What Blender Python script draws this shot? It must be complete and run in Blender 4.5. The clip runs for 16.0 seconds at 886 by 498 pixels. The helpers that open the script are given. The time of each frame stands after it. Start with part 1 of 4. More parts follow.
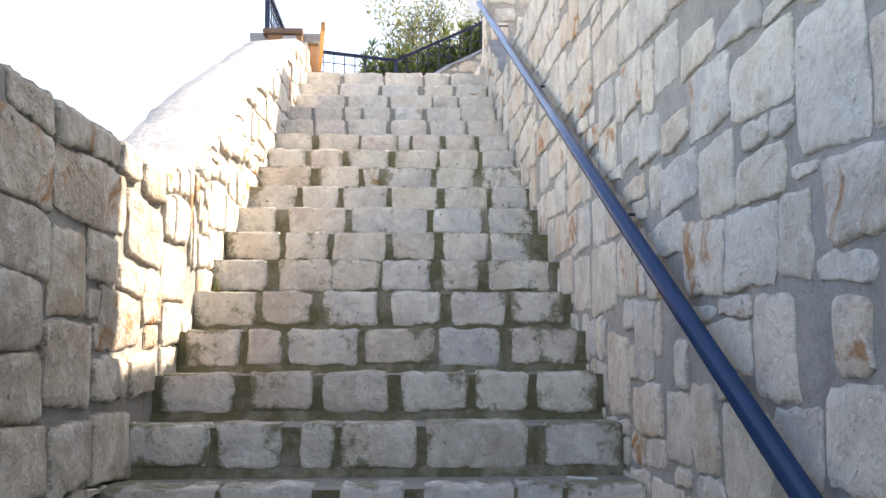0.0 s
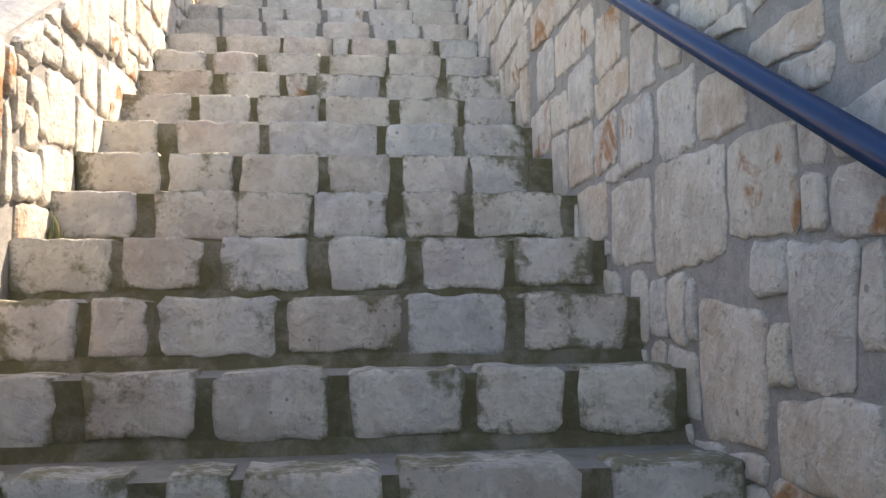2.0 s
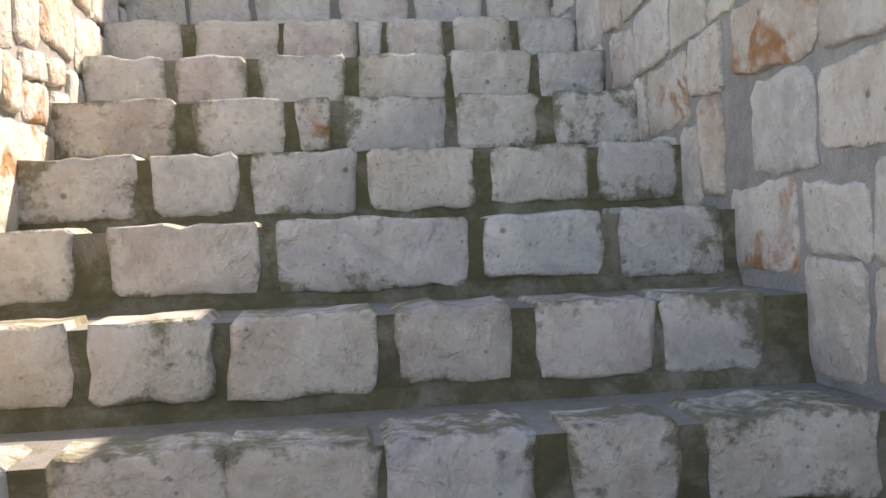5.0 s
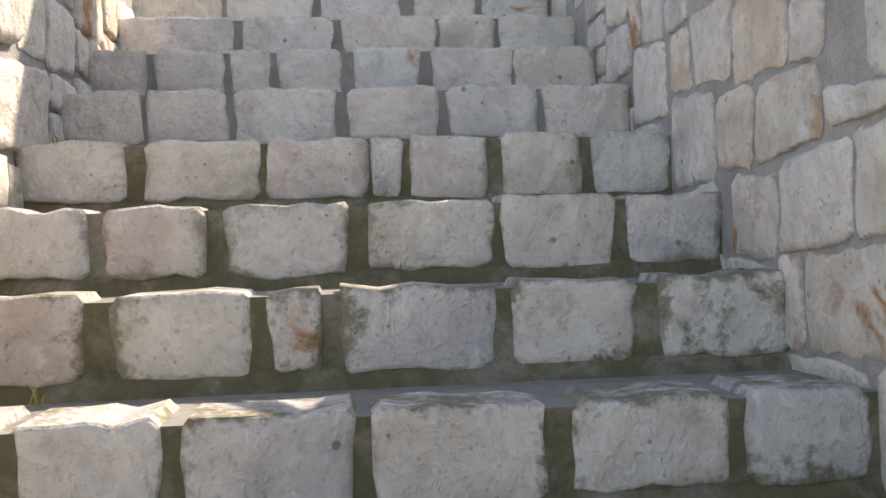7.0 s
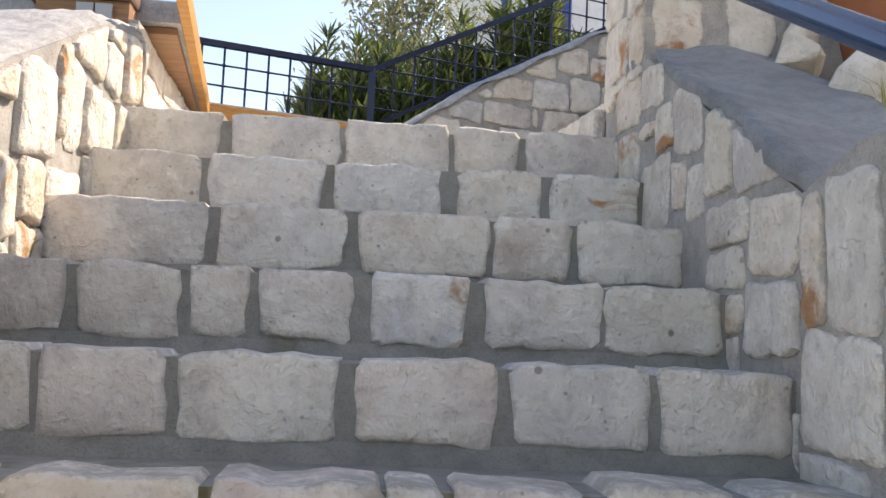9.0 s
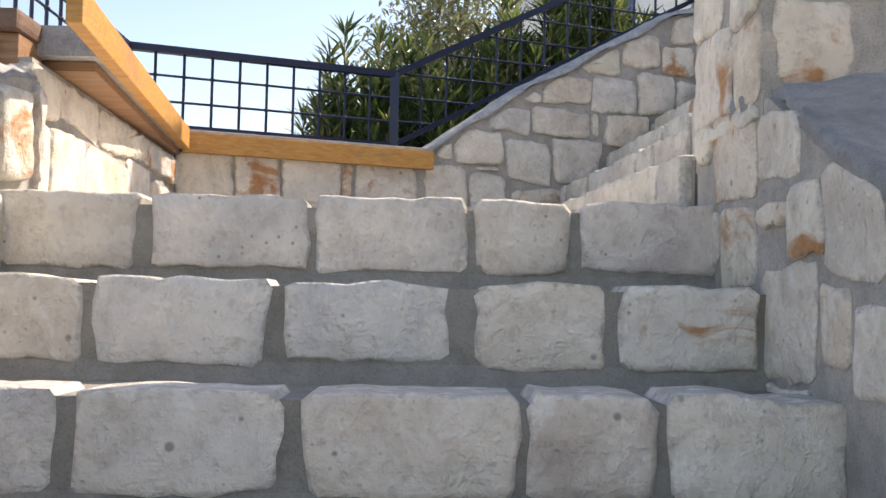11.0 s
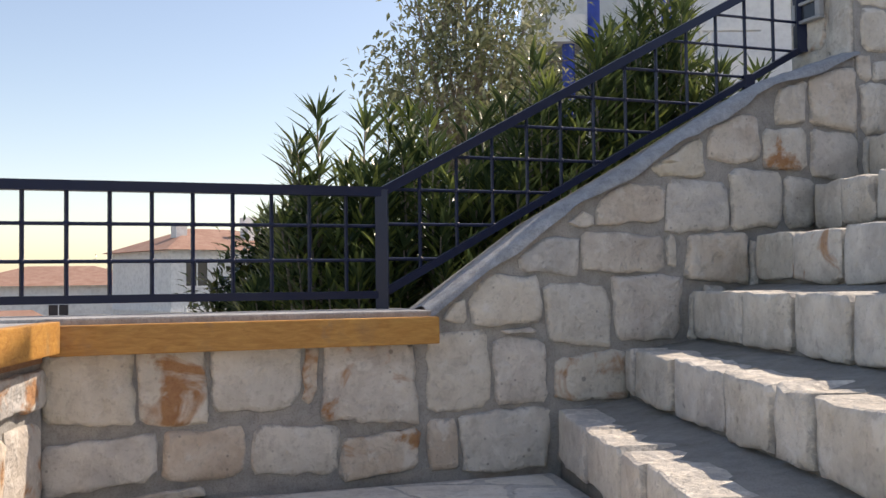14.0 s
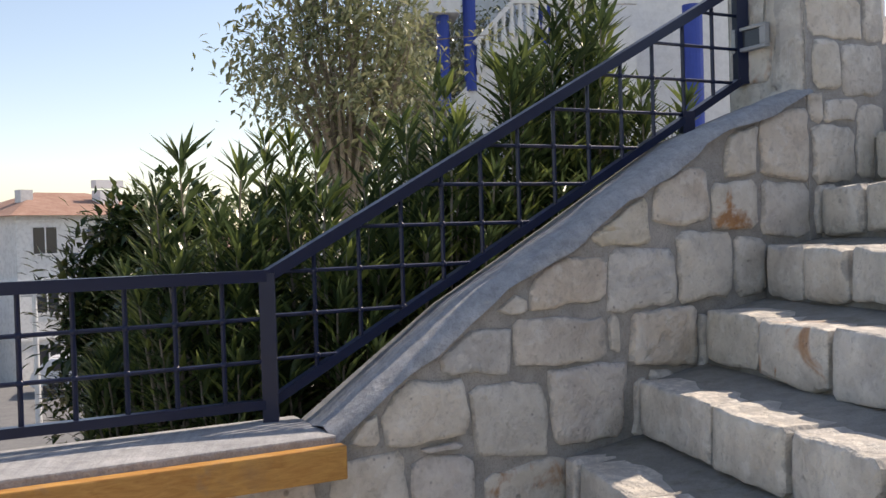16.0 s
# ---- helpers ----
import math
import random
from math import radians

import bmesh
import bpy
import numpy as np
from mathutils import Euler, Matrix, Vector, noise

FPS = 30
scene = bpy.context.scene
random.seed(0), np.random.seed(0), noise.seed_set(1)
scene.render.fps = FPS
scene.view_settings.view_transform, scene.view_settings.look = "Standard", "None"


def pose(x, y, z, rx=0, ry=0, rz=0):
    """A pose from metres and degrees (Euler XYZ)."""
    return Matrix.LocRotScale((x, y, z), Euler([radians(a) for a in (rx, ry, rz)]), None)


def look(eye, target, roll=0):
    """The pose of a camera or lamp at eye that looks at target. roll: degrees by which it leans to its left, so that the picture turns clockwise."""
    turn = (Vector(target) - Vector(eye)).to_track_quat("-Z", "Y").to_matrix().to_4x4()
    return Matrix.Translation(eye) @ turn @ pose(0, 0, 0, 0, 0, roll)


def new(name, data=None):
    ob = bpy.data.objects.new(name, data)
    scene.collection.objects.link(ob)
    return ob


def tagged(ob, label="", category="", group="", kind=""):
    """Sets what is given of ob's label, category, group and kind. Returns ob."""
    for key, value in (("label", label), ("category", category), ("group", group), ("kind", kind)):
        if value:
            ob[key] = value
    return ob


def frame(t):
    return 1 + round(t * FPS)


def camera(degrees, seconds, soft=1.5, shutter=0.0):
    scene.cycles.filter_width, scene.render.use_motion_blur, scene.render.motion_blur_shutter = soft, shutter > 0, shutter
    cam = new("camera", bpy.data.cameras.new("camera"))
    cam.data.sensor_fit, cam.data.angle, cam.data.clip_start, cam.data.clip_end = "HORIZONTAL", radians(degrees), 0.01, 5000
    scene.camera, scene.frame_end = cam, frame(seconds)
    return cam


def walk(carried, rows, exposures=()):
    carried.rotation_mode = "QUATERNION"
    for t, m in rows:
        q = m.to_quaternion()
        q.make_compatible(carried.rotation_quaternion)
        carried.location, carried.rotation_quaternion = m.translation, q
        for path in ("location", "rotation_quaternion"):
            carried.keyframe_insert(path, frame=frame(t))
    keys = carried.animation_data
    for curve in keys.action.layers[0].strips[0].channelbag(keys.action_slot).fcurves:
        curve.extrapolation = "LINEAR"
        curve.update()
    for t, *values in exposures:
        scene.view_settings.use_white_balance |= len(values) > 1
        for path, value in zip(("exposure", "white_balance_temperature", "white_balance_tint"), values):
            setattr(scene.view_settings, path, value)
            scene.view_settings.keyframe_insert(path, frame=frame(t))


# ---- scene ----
cam = camera(49.9, 16.0)
PATH = [
    (0, (0.895, -7.864, -2.282), (0.985, -5.876, -2.079), -0.2),
    (0.5, (0.89, -7.705, -2.32), (1.035, -5.716, -2.174), -0.7),
    (1, (0.922, -7.326, -2.365), (1.077, -5.336, -2.23), -0.8),
    (1.5, (0.907, -6.848, -2.369), (1.077, -4.861, -2.221), -0.4),
    (2, (0.854, -6.338, -2.244), (1.093, -4.356, -2.12), -0.7),
    (2.5, (0.815, -5.981, -2.09), (1.022, -3.996, -1.966), -1.5),
    (3, (0.754, -5.615, -1.965), (0.919, -3.623, -1.881), -2.0),
    (3.2, (0.734, -5.482, -1.923), (0.907, -3.491, -1.858), -1.7),
    (5.3, (0.726, -4.616, -1.497), (0.983, -2.633, -1.557), -2.3),
    (5.5, (0.744, -4.524, -1.464), (0.987, -2.539, -1.526), -2.4),
    (6, (0.74, -4.309, -1.32), (0.989, -2.328, -1.443), -2.3),
    (6.5, (0.776, -4.08, -1.226), (1.0, -2.095, -1.321), -2.3),
    (7, (0.82, -3.832, -1.114), (1.018, -1.842, -1.126), -1.8),
    (7.5, (0.821, -3.615, -0.983), (1.034, -1.628, -0.916), -0.4),
    (8, (0.835, -3.388, -0.893), (1.037, -1.406, -0.712), 1.1),
    (8.5, (0.844, -3.169, -0.791), (1.031, -1.189, -0.574), 1.8),
    (9, (0.825, -2.891, -0.638), (1.0, -0.907, -0.452), 2.4),
    (9.2, (0.831, -2.787, -0.586), (0.982, -0.8, -0.411), 2.4),
    (11.3, (1.021, -1.849, -0.144), (1.062, 0.148, -0.039), 1.0),
    (11.5, (1.039, -1.737, -0.103), (1.094, 0.26, -0.002), 1.3),
    (12, (1.094, -1.534, 0.034), (1.12, 0.465, 0.093), 1.0),
    (12.5, (1.141, -1.335, 0.158), (1.098, 0.664, 0.2), -1.8),
    (13, (1.055, -1.097, 0.264), (1.046, 0.901, 0.337), -1.2),
    (13.5, (1.11, -0.904, 0.479), (1.059, 1.095, 0.502), -0.3),
    (14, (1.075, -0.711, 0.545), (1.054, 1.288, 0.614), -0.7),
    (14.5, (1.036, -0.593, 0.641), (1.078, 1.405, 0.715), -0.7),
    (15, (1.031, -0.467, 0.722), (1.116, 1.529, 0.811), -0.8),
    (15.5, (1.015, -0.341, 0.819), (1.145, 1.653, 0.893), -1.3),
    (16, (0.981, -0.147, 0.933), (1.241, 1.836, 0.898), -1.7),
]
walk(cam, [(t, look(eye, target, roll)) for t, eye, target, roll in PATH],
     exposures=[(0, 1.88, 8500, 17), (1, 1.62, 8500, 17), (3, 1.32, 8300, 17), (7, 1.08, 8150, 17), (9, 1.07, 8250, 17), (12.5, 0.78, 8150, 16), (14, 0.48, 8000, 17), (16, 0.46, 7900, 17)])

# ---- light ----
SUN_AZ, SUN_EL = radians(33), radians(46)      # the sun stands to the right and ahead
world = bpy.data.worlds.new("world")
scene.world = world
world.use_nodes = True
wt = world.node_tree
sky = wt.nodes.new("ShaderNodeTexSky")
sky.sky_type, sky.sun_disc = "NISHITA", False
sky.sun_elevation, sky.sun_rotation = SUN_EL, radians(90) - SUN_AZ
sky.air_density, sky.dust_density, sky.ozone_density = 1.0, 0.7, 2.5
bg = wt.nodes["Background"]
bg.inputs["Strength"].default_value = 0.15
wt.links.new(sky.outputs[0], bg.inputs["Color"])
sun_data = bpy.data.lights.new("sun", "SUN")
sun_data.energy, sun_data.angle, sun_data.color = 3.6, radians(0.6), (1.0, 0.965, 0.91)
sun = new("sun", sun_data)
sun_dir = Vector((math.cos(SUN_AZ) * math.cos(SUN_EL), math.sin(SUN_AZ) * math.cos(SUN_EL), math.sin(SUN_EL)))
sun.matrix_world = look((20, 15, 25), Vector((20, 15, 25)) - sun_dir)


# ---- materials ----
class Nodes:
    """A small helper that wires shader nodes."""

    def __init__(self, name, rough=0.9, metal=0.0):
        self.mat = bpy.data.materials.new(name)
        self.mat.use_nodes = True
        self.t = self.mat.node_tree
        self.p = self.t.nodes["Principled BSDF"]
        self.p.inputs["Roughness"].default_value = rough
        self.p.inputs["Metallic"].default_value = metal
        self.co = self.n("ShaderNodeTexCoord").outputs["Object"]

    def n(self, kind):
        return self.t.nodes.new(kind)

    def put(self, socket, v):
        if hasattr(v, "links"):
            self.t.links.new(v, socket)
        else:
            socket.default_value = v

    def noise(self, scale, detail=4.0, rough=0.6, vec=None, dist=0.0):
        x = self.n("ShaderNodeTexNoise")
        x.inputs["Scale"].default_value, x.inputs["Detail"].default_value = scale, detail
        x.inputs["Roughness"].default_value, x.inputs["Distortion"].default_value = rough, dist
        self.put(x.inputs["Vector"], vec or self.co)
        return x.outputs["Fac"]

    def cells(self, scale, vec=None):
        x = self.n("ShaderNodeTexVoronoi")
        x.inputs["Scale"].default_value = scale
        self.put(x.inputs["Vector"], vec or self.co)
        return x.outputs["Distance"]

    def ramp(self, fac, *stops):
        x = self.n("ShaderNodeValToRGB")
        e = x.color_ramp.elements
        while len(e) < len(stops):
            e.new(0.5)
        for el, (pos, c) in zip(e, stops):
            el.position = pos
            el.color = (*c, 1) if isinstance(c, tuple) else (c, c, c, 1)
        self.put(x.inputs[0], fac)
        return x.outputs[0]

    def mix(self, fac, a, b, kind="MIX"):
        x = self.n("ShaderNodeMix")
        x.data_type, x.blend_type = "RGBA", kind
        self.put(x.inputs[0], fac)
        for k, v in ((6, a), (7, b)):
            self.put(x.inputs[k], (*v, 1) if isinstance(v, tuple) else v)
        return x.outputs[2]

    def maths(self, op, a, b=0.0):
        x = self.n("ShaderNodeMath")
        x.operation = op
        self.put(x.inputs[0], a)
        self.put(x.inputs[1], b)
        return x.outputs[0]

    def shift(self, amount):
        """Coordinates moved by a random amount for each object."""
        x = self.n("ShaderNodeVectorMath")
        x.operation = "ADD"
        y = self.n("ShaderNodeVectorMath")
        y.operation = "SCALE"
        y.inputs[0].default_value = (amount, amount * 0.7, amount * 1.3)
        self.put(y.inputs["Scale"], self.random())
        self.put(x.inputs[0], self.co)
        self.put(x.inputs[1], y.outputs[0])
        return x.outputs[0]

    def random(self):
        return self.n("ShaderNodeObjectInfo").outputs["Random"]

    def island(self):
        return self.n("ShaderNodeNewGeometry").outputs["Random Per Island"]

    def bump(self, *layers):
        last = None
        for height, strength, dist in layers:
            x = self.n("ShaderNodeBump")
            x.inputs["Strength"].default_value, x.inputs["Distance"].default_value = strength, dist
            self.put(x.inputs["Height"], height)
            if last:
                self.put(x.inputs["Normal"], last)
            last = x.outputs[0]
        self.put(self.p.inputs["Normal"], last)

    def done(self, colour):
        self.put(self.p.inputs["Base Color"], (*colour, 1) if isinstance(colour, tuple) else colour)
        return self.mat


def limestone(name, tones, stain, pits=0.5, moss=False, smear=(0.42, 0.40, 0.37)):
    m = Nodes(name, 0.92)
    rim = m.n("ShaderNodeAttribute")
    rim.attribute_name = "rim"
    v = m.shift(40.0)
    rnd = m.random()
    base = m.ramp(rnd, *tones)
    blotch = m.noise(5.0, 4, 0.6, v, 0.4)
    patch = m.noise(15.0, 5, 0.6, v, 0.2)
    grain = m.noise(42.0, 5, 0.65, v)
    fine = m.noise(170.0, 3, 0.6, v)
    c = m.mix(m.ramp(blotch, (0.40, 0.0), (0.60, 1.0)), m.mix(0.12, base, (0.40, 0.37, 0.33)), m.mix(0.6, base, (0.84, 0.79, 0.70)))
    c = m.mix(m.ramp(patch, (0.36, 0.42), (0.47, 0.0)), c, m.mix(0.55, c, (0.34, 0.29, 0.23)))
    c = m.mix(m.ramp(patch, (0.55, 0.0), (0.64, 0.5)), c, (0.84, 0.81, 0.75))
    c = m.mix(m.ramp(grain, (0.36, 0.34), (0.46, 0.0)), c, m.mix(0.6, c, (0.25, 0.22, 0.18)))
    if stain:
        big = m.noise(6.5, 4, 0.6, m.shift(91.0), 0.8)
        gate = m.ramp(m.maths("FRACT", m.maths("MULTIPLY", rnd, 7.13)), (1 - stain, 0.0), (1 - stain + 0.02, 1.0))
        mask = m.maths("MULTIPLY", m.ramp(big, (0.53, 0.0), (0.63, 0.95)), gate)
        c = m.mix(mask, c, m.mix(grain, (0.30, 0.10, 0.035), (0.62, 0.36, 0.17)))
    hole = m.ramp(m.cells(34.0, v), (0.06, 1.0), (0.17, 0.0))
    gate2 = m.ramp(m.noise(7.0, 2, 0.5, v), (0.49, 0.0), (0.58, pits))
    c = m.mix(m.maths("MULTIPLY", hole, gate2), c, (0.10, 0.085, 0.07))
    big_hole = m.ramp(m.cells(8.0, m.shift(63.0)), (0.045, 1.0), (0.075, 0.0))
    c = m.mix(m.maths("MULTIPLY", big_hole, pits), c, (0.07, 0.055, 0.045))
    cling = m.maths("ADD", m.maths("MULTIPLY", rim.outputs["Fac"], 0.42), m.noise(26.0, 5, 0.7, v, 0.4))
    c = m.mix(m.ramp(cling, (0.82, 0.0), (0.95, 0.75)), c, m.mix(grain, tuple(x * 0.75 for x in smear), tuple(x * 1.25 for x in smear)))
    chip = m.ramp(m.noise(11.0, 6, 0.65, v, 0.5), (0.42, 0.0), (0.50, 1.0))
    flake = m.noise(75.0, 5, 0.7, v, 0.3)
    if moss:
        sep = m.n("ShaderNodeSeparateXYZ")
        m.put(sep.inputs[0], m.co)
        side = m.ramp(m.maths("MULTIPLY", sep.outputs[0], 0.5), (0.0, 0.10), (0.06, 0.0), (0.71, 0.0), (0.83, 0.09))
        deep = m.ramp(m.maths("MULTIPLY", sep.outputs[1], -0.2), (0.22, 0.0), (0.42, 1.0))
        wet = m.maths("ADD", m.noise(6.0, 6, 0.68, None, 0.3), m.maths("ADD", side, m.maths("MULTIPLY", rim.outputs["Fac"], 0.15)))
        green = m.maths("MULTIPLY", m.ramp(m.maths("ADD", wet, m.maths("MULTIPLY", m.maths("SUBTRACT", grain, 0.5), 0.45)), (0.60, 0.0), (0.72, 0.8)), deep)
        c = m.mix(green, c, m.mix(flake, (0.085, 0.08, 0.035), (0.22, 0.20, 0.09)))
    m.bump((blotch, 0.6, 0.035), (chip, 0.38, 0.011), (patch, 0.72, 0.020), (grain, 0.58, 0.009), (flake, 0.6, 0.005),
           (m.maths("MULTIPLY", hole, gate2), -0.9, 0.014), (big_hole, -0.7, 0.02))
    return m.done(c)


def mortar(name, a, b, moss, moss_at=(0.5, 0.62), streak=0.0):
    m = Nodes(name, 0.95)
    big, mid, fine = m.noise(3.0, 4, 0.6), m.noise(22.0, 5, 0.65), m.noise(210.0, 3, 0.6)
    c = m.mix(m.ramp(big, (0.35, 0.0), (0.65, 1.0)), a, b)
    c = m.mix(m.ramp(mid, (0.36, 0.45), (0.58, 0.0)), c, m.mix(0.6, c, (0.09, 0.085, 0.075)))
    if streak:
        x = m.n("ShaderNodeMapping")
        x.inputs["Scale"].default_value = (30.0, 1.6, 18.0)
        m.put(x.inputs["Vector"], m.co)
        sweep = m.noise(2.2, 4, 0.6, x.outputs[0], 0.5)
        c = m.mix(m.ramp(sweep, (0.38, streak), (0.6, 0.0)), c, m.mix(0.6, c, (0.16, 0.17, 0.19)))
    if moss:
        wet = m.noise(8.0, 6, 0.7, None, 0.3)
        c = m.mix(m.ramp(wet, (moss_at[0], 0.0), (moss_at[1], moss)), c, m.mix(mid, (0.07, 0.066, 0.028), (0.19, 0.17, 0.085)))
    c = m.mix(m.ramp(fine, (0.35, 0.3), (0.5, 0.0)), c, (0.12, 0.11, 0.10))
    m.bump((mid, 0.6, 0.012), (m.noise(70.0, 6, 0.7), 0.5, 0.005), (fine, 0.4, 0.003))
    return m.done(c)


WALL_TONES = ((0.0, (0.60, 0.55, 0.49)), (0.2, (0.72, 0.65, 0.52)), (0.38, (0.54, 0.535, 0.53)), (0.55, (0.75, 0.70, 0.61)),
              (0.72, (0.68, 0.54, 0.41)), (0.86, (0.58, 0.55, 0.51)), (1.0, (0.70, 0.63, 0.57)))
STEP_TONES = ((0.0, (0.66, 0.62, 0.56)), (0.2, (0.73, 0.64, 0.54)), (0.4, (0.56, 0.56, 0.575)), (0.58, (0.70, 0.60, 0.55)), (0.72, (0.52, 0.455, 0.39)),
              (0.82, (0.64, 0.64, 0.64)), (1.0, (0.72, 0.68, 0.62)))
PALE_TONES = ((0.0, (0.62, 0.57, 0.51)), (0.4, (0.68, 0.63, 0.54)), (0.7, (0.57, 0.55, 0.52)), (1.0, (0.66, 0.57, 0.46)))
M_WALL = limestone("wall_limestone", WALL_TONES, 0.16)
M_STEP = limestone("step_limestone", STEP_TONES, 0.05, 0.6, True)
M_PALE = limestone("pale_limestone", PALE_TONES, 0.09, 0.3)
M_RUST = limestone("rusty_limestone", WALL_TONES, 1.0)
M_TAN = limestone("tan_limestone", ((0.0, (0.50, 0.42, 0.33)), (0.3, (0.58, 0.47, 0.34)), (0.6, (0.46, 0.41, 0.35)), (1.0, (0.60, 0.51, 0.40))), 0.2, 0.6, smear=(0.26, 0.23, 0.19))
M_PAVE = limestone("paving_limestone", ((0.0, (0.73, 0.68, 0.62)), (0.5, (0.77, 0.73, 0.64)), (1.0, (0.69, 0.67, 0.63))), 0.0, 0.2)
M_MORTAR = mortar("wall_mortar", (0.47, 0.45, 0.42), (0.36, 0.35, 0.33), 0.0)
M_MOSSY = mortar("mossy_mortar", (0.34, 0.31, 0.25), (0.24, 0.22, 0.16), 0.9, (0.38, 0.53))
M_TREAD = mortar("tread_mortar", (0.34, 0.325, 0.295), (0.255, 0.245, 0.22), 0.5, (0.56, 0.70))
M_JOINT = mortar("pale_joint_mortar", (0.67, 0.64, 0.59), (0.56, 0.54, 0.50), 0.15, (0.60, 0.72))
M_SLAB = mortar("rough_cement", (0.33, 0.34, 0.35), (0.24, 0.25, 0.265), 0.0)
M_COPING = mortar("coping_plaster", (0.50, 0.50, 0.50), (0.38, 0.39, 0.40), 0.0, streak=0.5)


def paint(name, colour, rough=0.45, wear=(0.10, 0.09, 0.08)):
    m = Nodes(name, rough)
    a, b = m.noise(14.0, 5), m.noise(120.0, 3)
    c = m.mix(m.ramp(a, (0.35, 0.25), (0.6, 0.0)), colour, tuple(x * 0.6 for x in colour))
    c = m.mix(m.ramp(b, (0.68, 0.0), (0.76, 0.5)), c, wear)
    m.bump((b, 0.15, 0.002))
    return m.done(c)


M_NAVY = paint("navy_rail_paint", (0.004, 0.011, 0.045), 0.32, (0.03, 0.035, 0.06))
M_TUBE = paint("blue_tube_paint", (0.010, 0.05, 0.14), 0.2, (0.06, 0.09, 0.16))
M_BLUE = paint("bright_blue_paint", (0.02, 0.06, 0.36), 0.5)
M_WHITE = paint("white_render", (0.80, 0.80, 0.80), 0.85, (0.6, 0.6, 0.58))
M_GREYM = paint("grey_metal", (0.42, 0.43, 0.44), 0.4)
M_DARK = paint("dark_glass", (0.03, 0.035, 0.045), 0.15)
M_TERRA = paint("terracotta", (0.36, 0.13, 0.06), 0.8)
M_CAR = paint("white_car_paint", (0.75, 0.76, 0.78), 0.25)


def wood(name, a, b, rough=0.5):
    m = Nodes(name, rough)
    x = m.n("ShaderNodeMapping")
    x.inputs["Scale"].default_value = (2.0, 14.0, 30.0)
    m.put(x.inputs["Vector"], m.co)
    g = m.noise(3.0, 6, 0.65, x.outputs[0], 0.8)
    k = m.cells(9.0)
    c = m.mix(m.ramp(g, (0.34, 0.0), (0.66, 1.0)), a, b)
    c = m.mix(m.ramp(k, (0.05, 0.55), (0.13, 0.0)), c, (0.13, 0.055, 0.015))
    c = m.mix(m.ramp(m.noise(11.0, 5), (0.6, 0.0), (0.72, 0.5)), c, (0.30, 0.22, 0.15))
    c = m.mix(m.ramp(m.noise(2.6, 6, 0.7), (0.52, 0.0), (0.66, 0.55)), c, m.mix(g, (0.16, 0.09, 0.05), (0.36, 0.25, 0.15)))
    m.bump((g, 0.5, 0.006))
    return m.done(c)


M_WOOD = wood("varnished_pine", (0.45, 0.20, 0.045), (0.62, 0.33, 0.09))
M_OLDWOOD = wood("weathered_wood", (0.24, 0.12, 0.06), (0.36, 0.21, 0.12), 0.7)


def leafy(name, a, b, c3):
    m = Nodes(name, 0.26)
    c = m.ramp(m.island(), (0.0, a), (0.6, b), (1.0, c3))
    tr = m.n("ShaderNodeBsdfTranslucent")
    m.put(tr.inputs["Color"], c)
    mixer = m.n("ShaderNodeMixShader")
    mixer.inputs[0].default_value = 0.3
    m.t.links.new(m.p.outputs[0], mixer.inputs[1])
    m.t.links.new(tr.outputs[0], mixer.inputs[2])
    m.t.links.new(mixer.outputs[0], m.t.nodes["Material Output"].inputs[0])
    return m.done(c)


M_OLEANDER = leafy("oleander_leaf", (0.045, 0.075, 0.032), (0.085, 0.125, 0.052), (0.24, 0.29, 0.08))
M_TREELEAF = leafy("tree_leaf", (0.15, 0.18, 0.10), (0.25, 0.27, 0.15), (0.40, 0.39, 0.24))
M_BUSHLEAF = leafy("dark_bush_leaf", (0.02, 0.04, 0.014), (0.04, 0.07, 0.022), (0.10, 0.11, 0.035))
M_GRASS = leafy("dry_grass", (0.30, 0.30, 0.10), (0.40, 0.36, 0.14), (0.22, 0.30, 0.08))


def simple(name, a, b, scale, rough=0.9):
    m = Nodes(name, rough)
    g, f = m.noise(scale, 6, 0.65), m.noise(scale * 9, 4)
    c = m.mix(m.ramp(g, (0.35, 0.0), (0.65, 1.0)), a, b)
    c = m.mix(m.ramp(f, (0.35, 0.35), (0.55, 0.0)), c, tuple(x * 0.5 for x in a))
    m.bump((f, 0.4, 0.01))
    return m.done(c)


M_BARK = simple("bark", (0.20, 0.16, 0.12), (0.34, 0.29, 0.23), 9.0)
M_SOIL = simple("dry_ground", (0.42, 0.37, 0.30), (0.30, 0.28, 0.21), 0.6)
M_ROAD = simple("asphalt", (0.16, 0.16, 0.16), (0.21, 0.21, 0.20), 1.5)
M_ROOF = simple("roof_tile", (0.31, 0.17, 0.12), (0.40, 0.25, 0.19), 2.0)
M_HOUSE = simple("house_render", (0.74, 0.74, 0.73), (0.66, 0.67, 0.67), 0.6)
M_BROWN = simple("brown_slab", (0.16, 0.10, 0.075), (0.23, 0.15, 0.11), 14.0)


# ---- mesh helpers ----
def part(name, bm, material, parent=None, label="", smooth=False):
    me = bpy.data.meshes.new(name)
    if isinstance(bm, bmesh.types.BMesh):
        bm.to_mesh(me)
        bm.free()
    else:
        me.from_pydata(bm[0], [], bm[1])
    me.materials.append(material)
    if smooth:
        me.polygons.foreach_set("use_smooth", [True] * len(me.polygons))
    ob = new(name, me)
    if parent:
        ob.parent = parent
    if label:
        ob["label"] = label
    return ob


def empty(name, label, category, group="", kind=""):
    ob = new(name)
    ob.empty_display_size = 0.1
    return tagged(ob, label, category, group, kind)


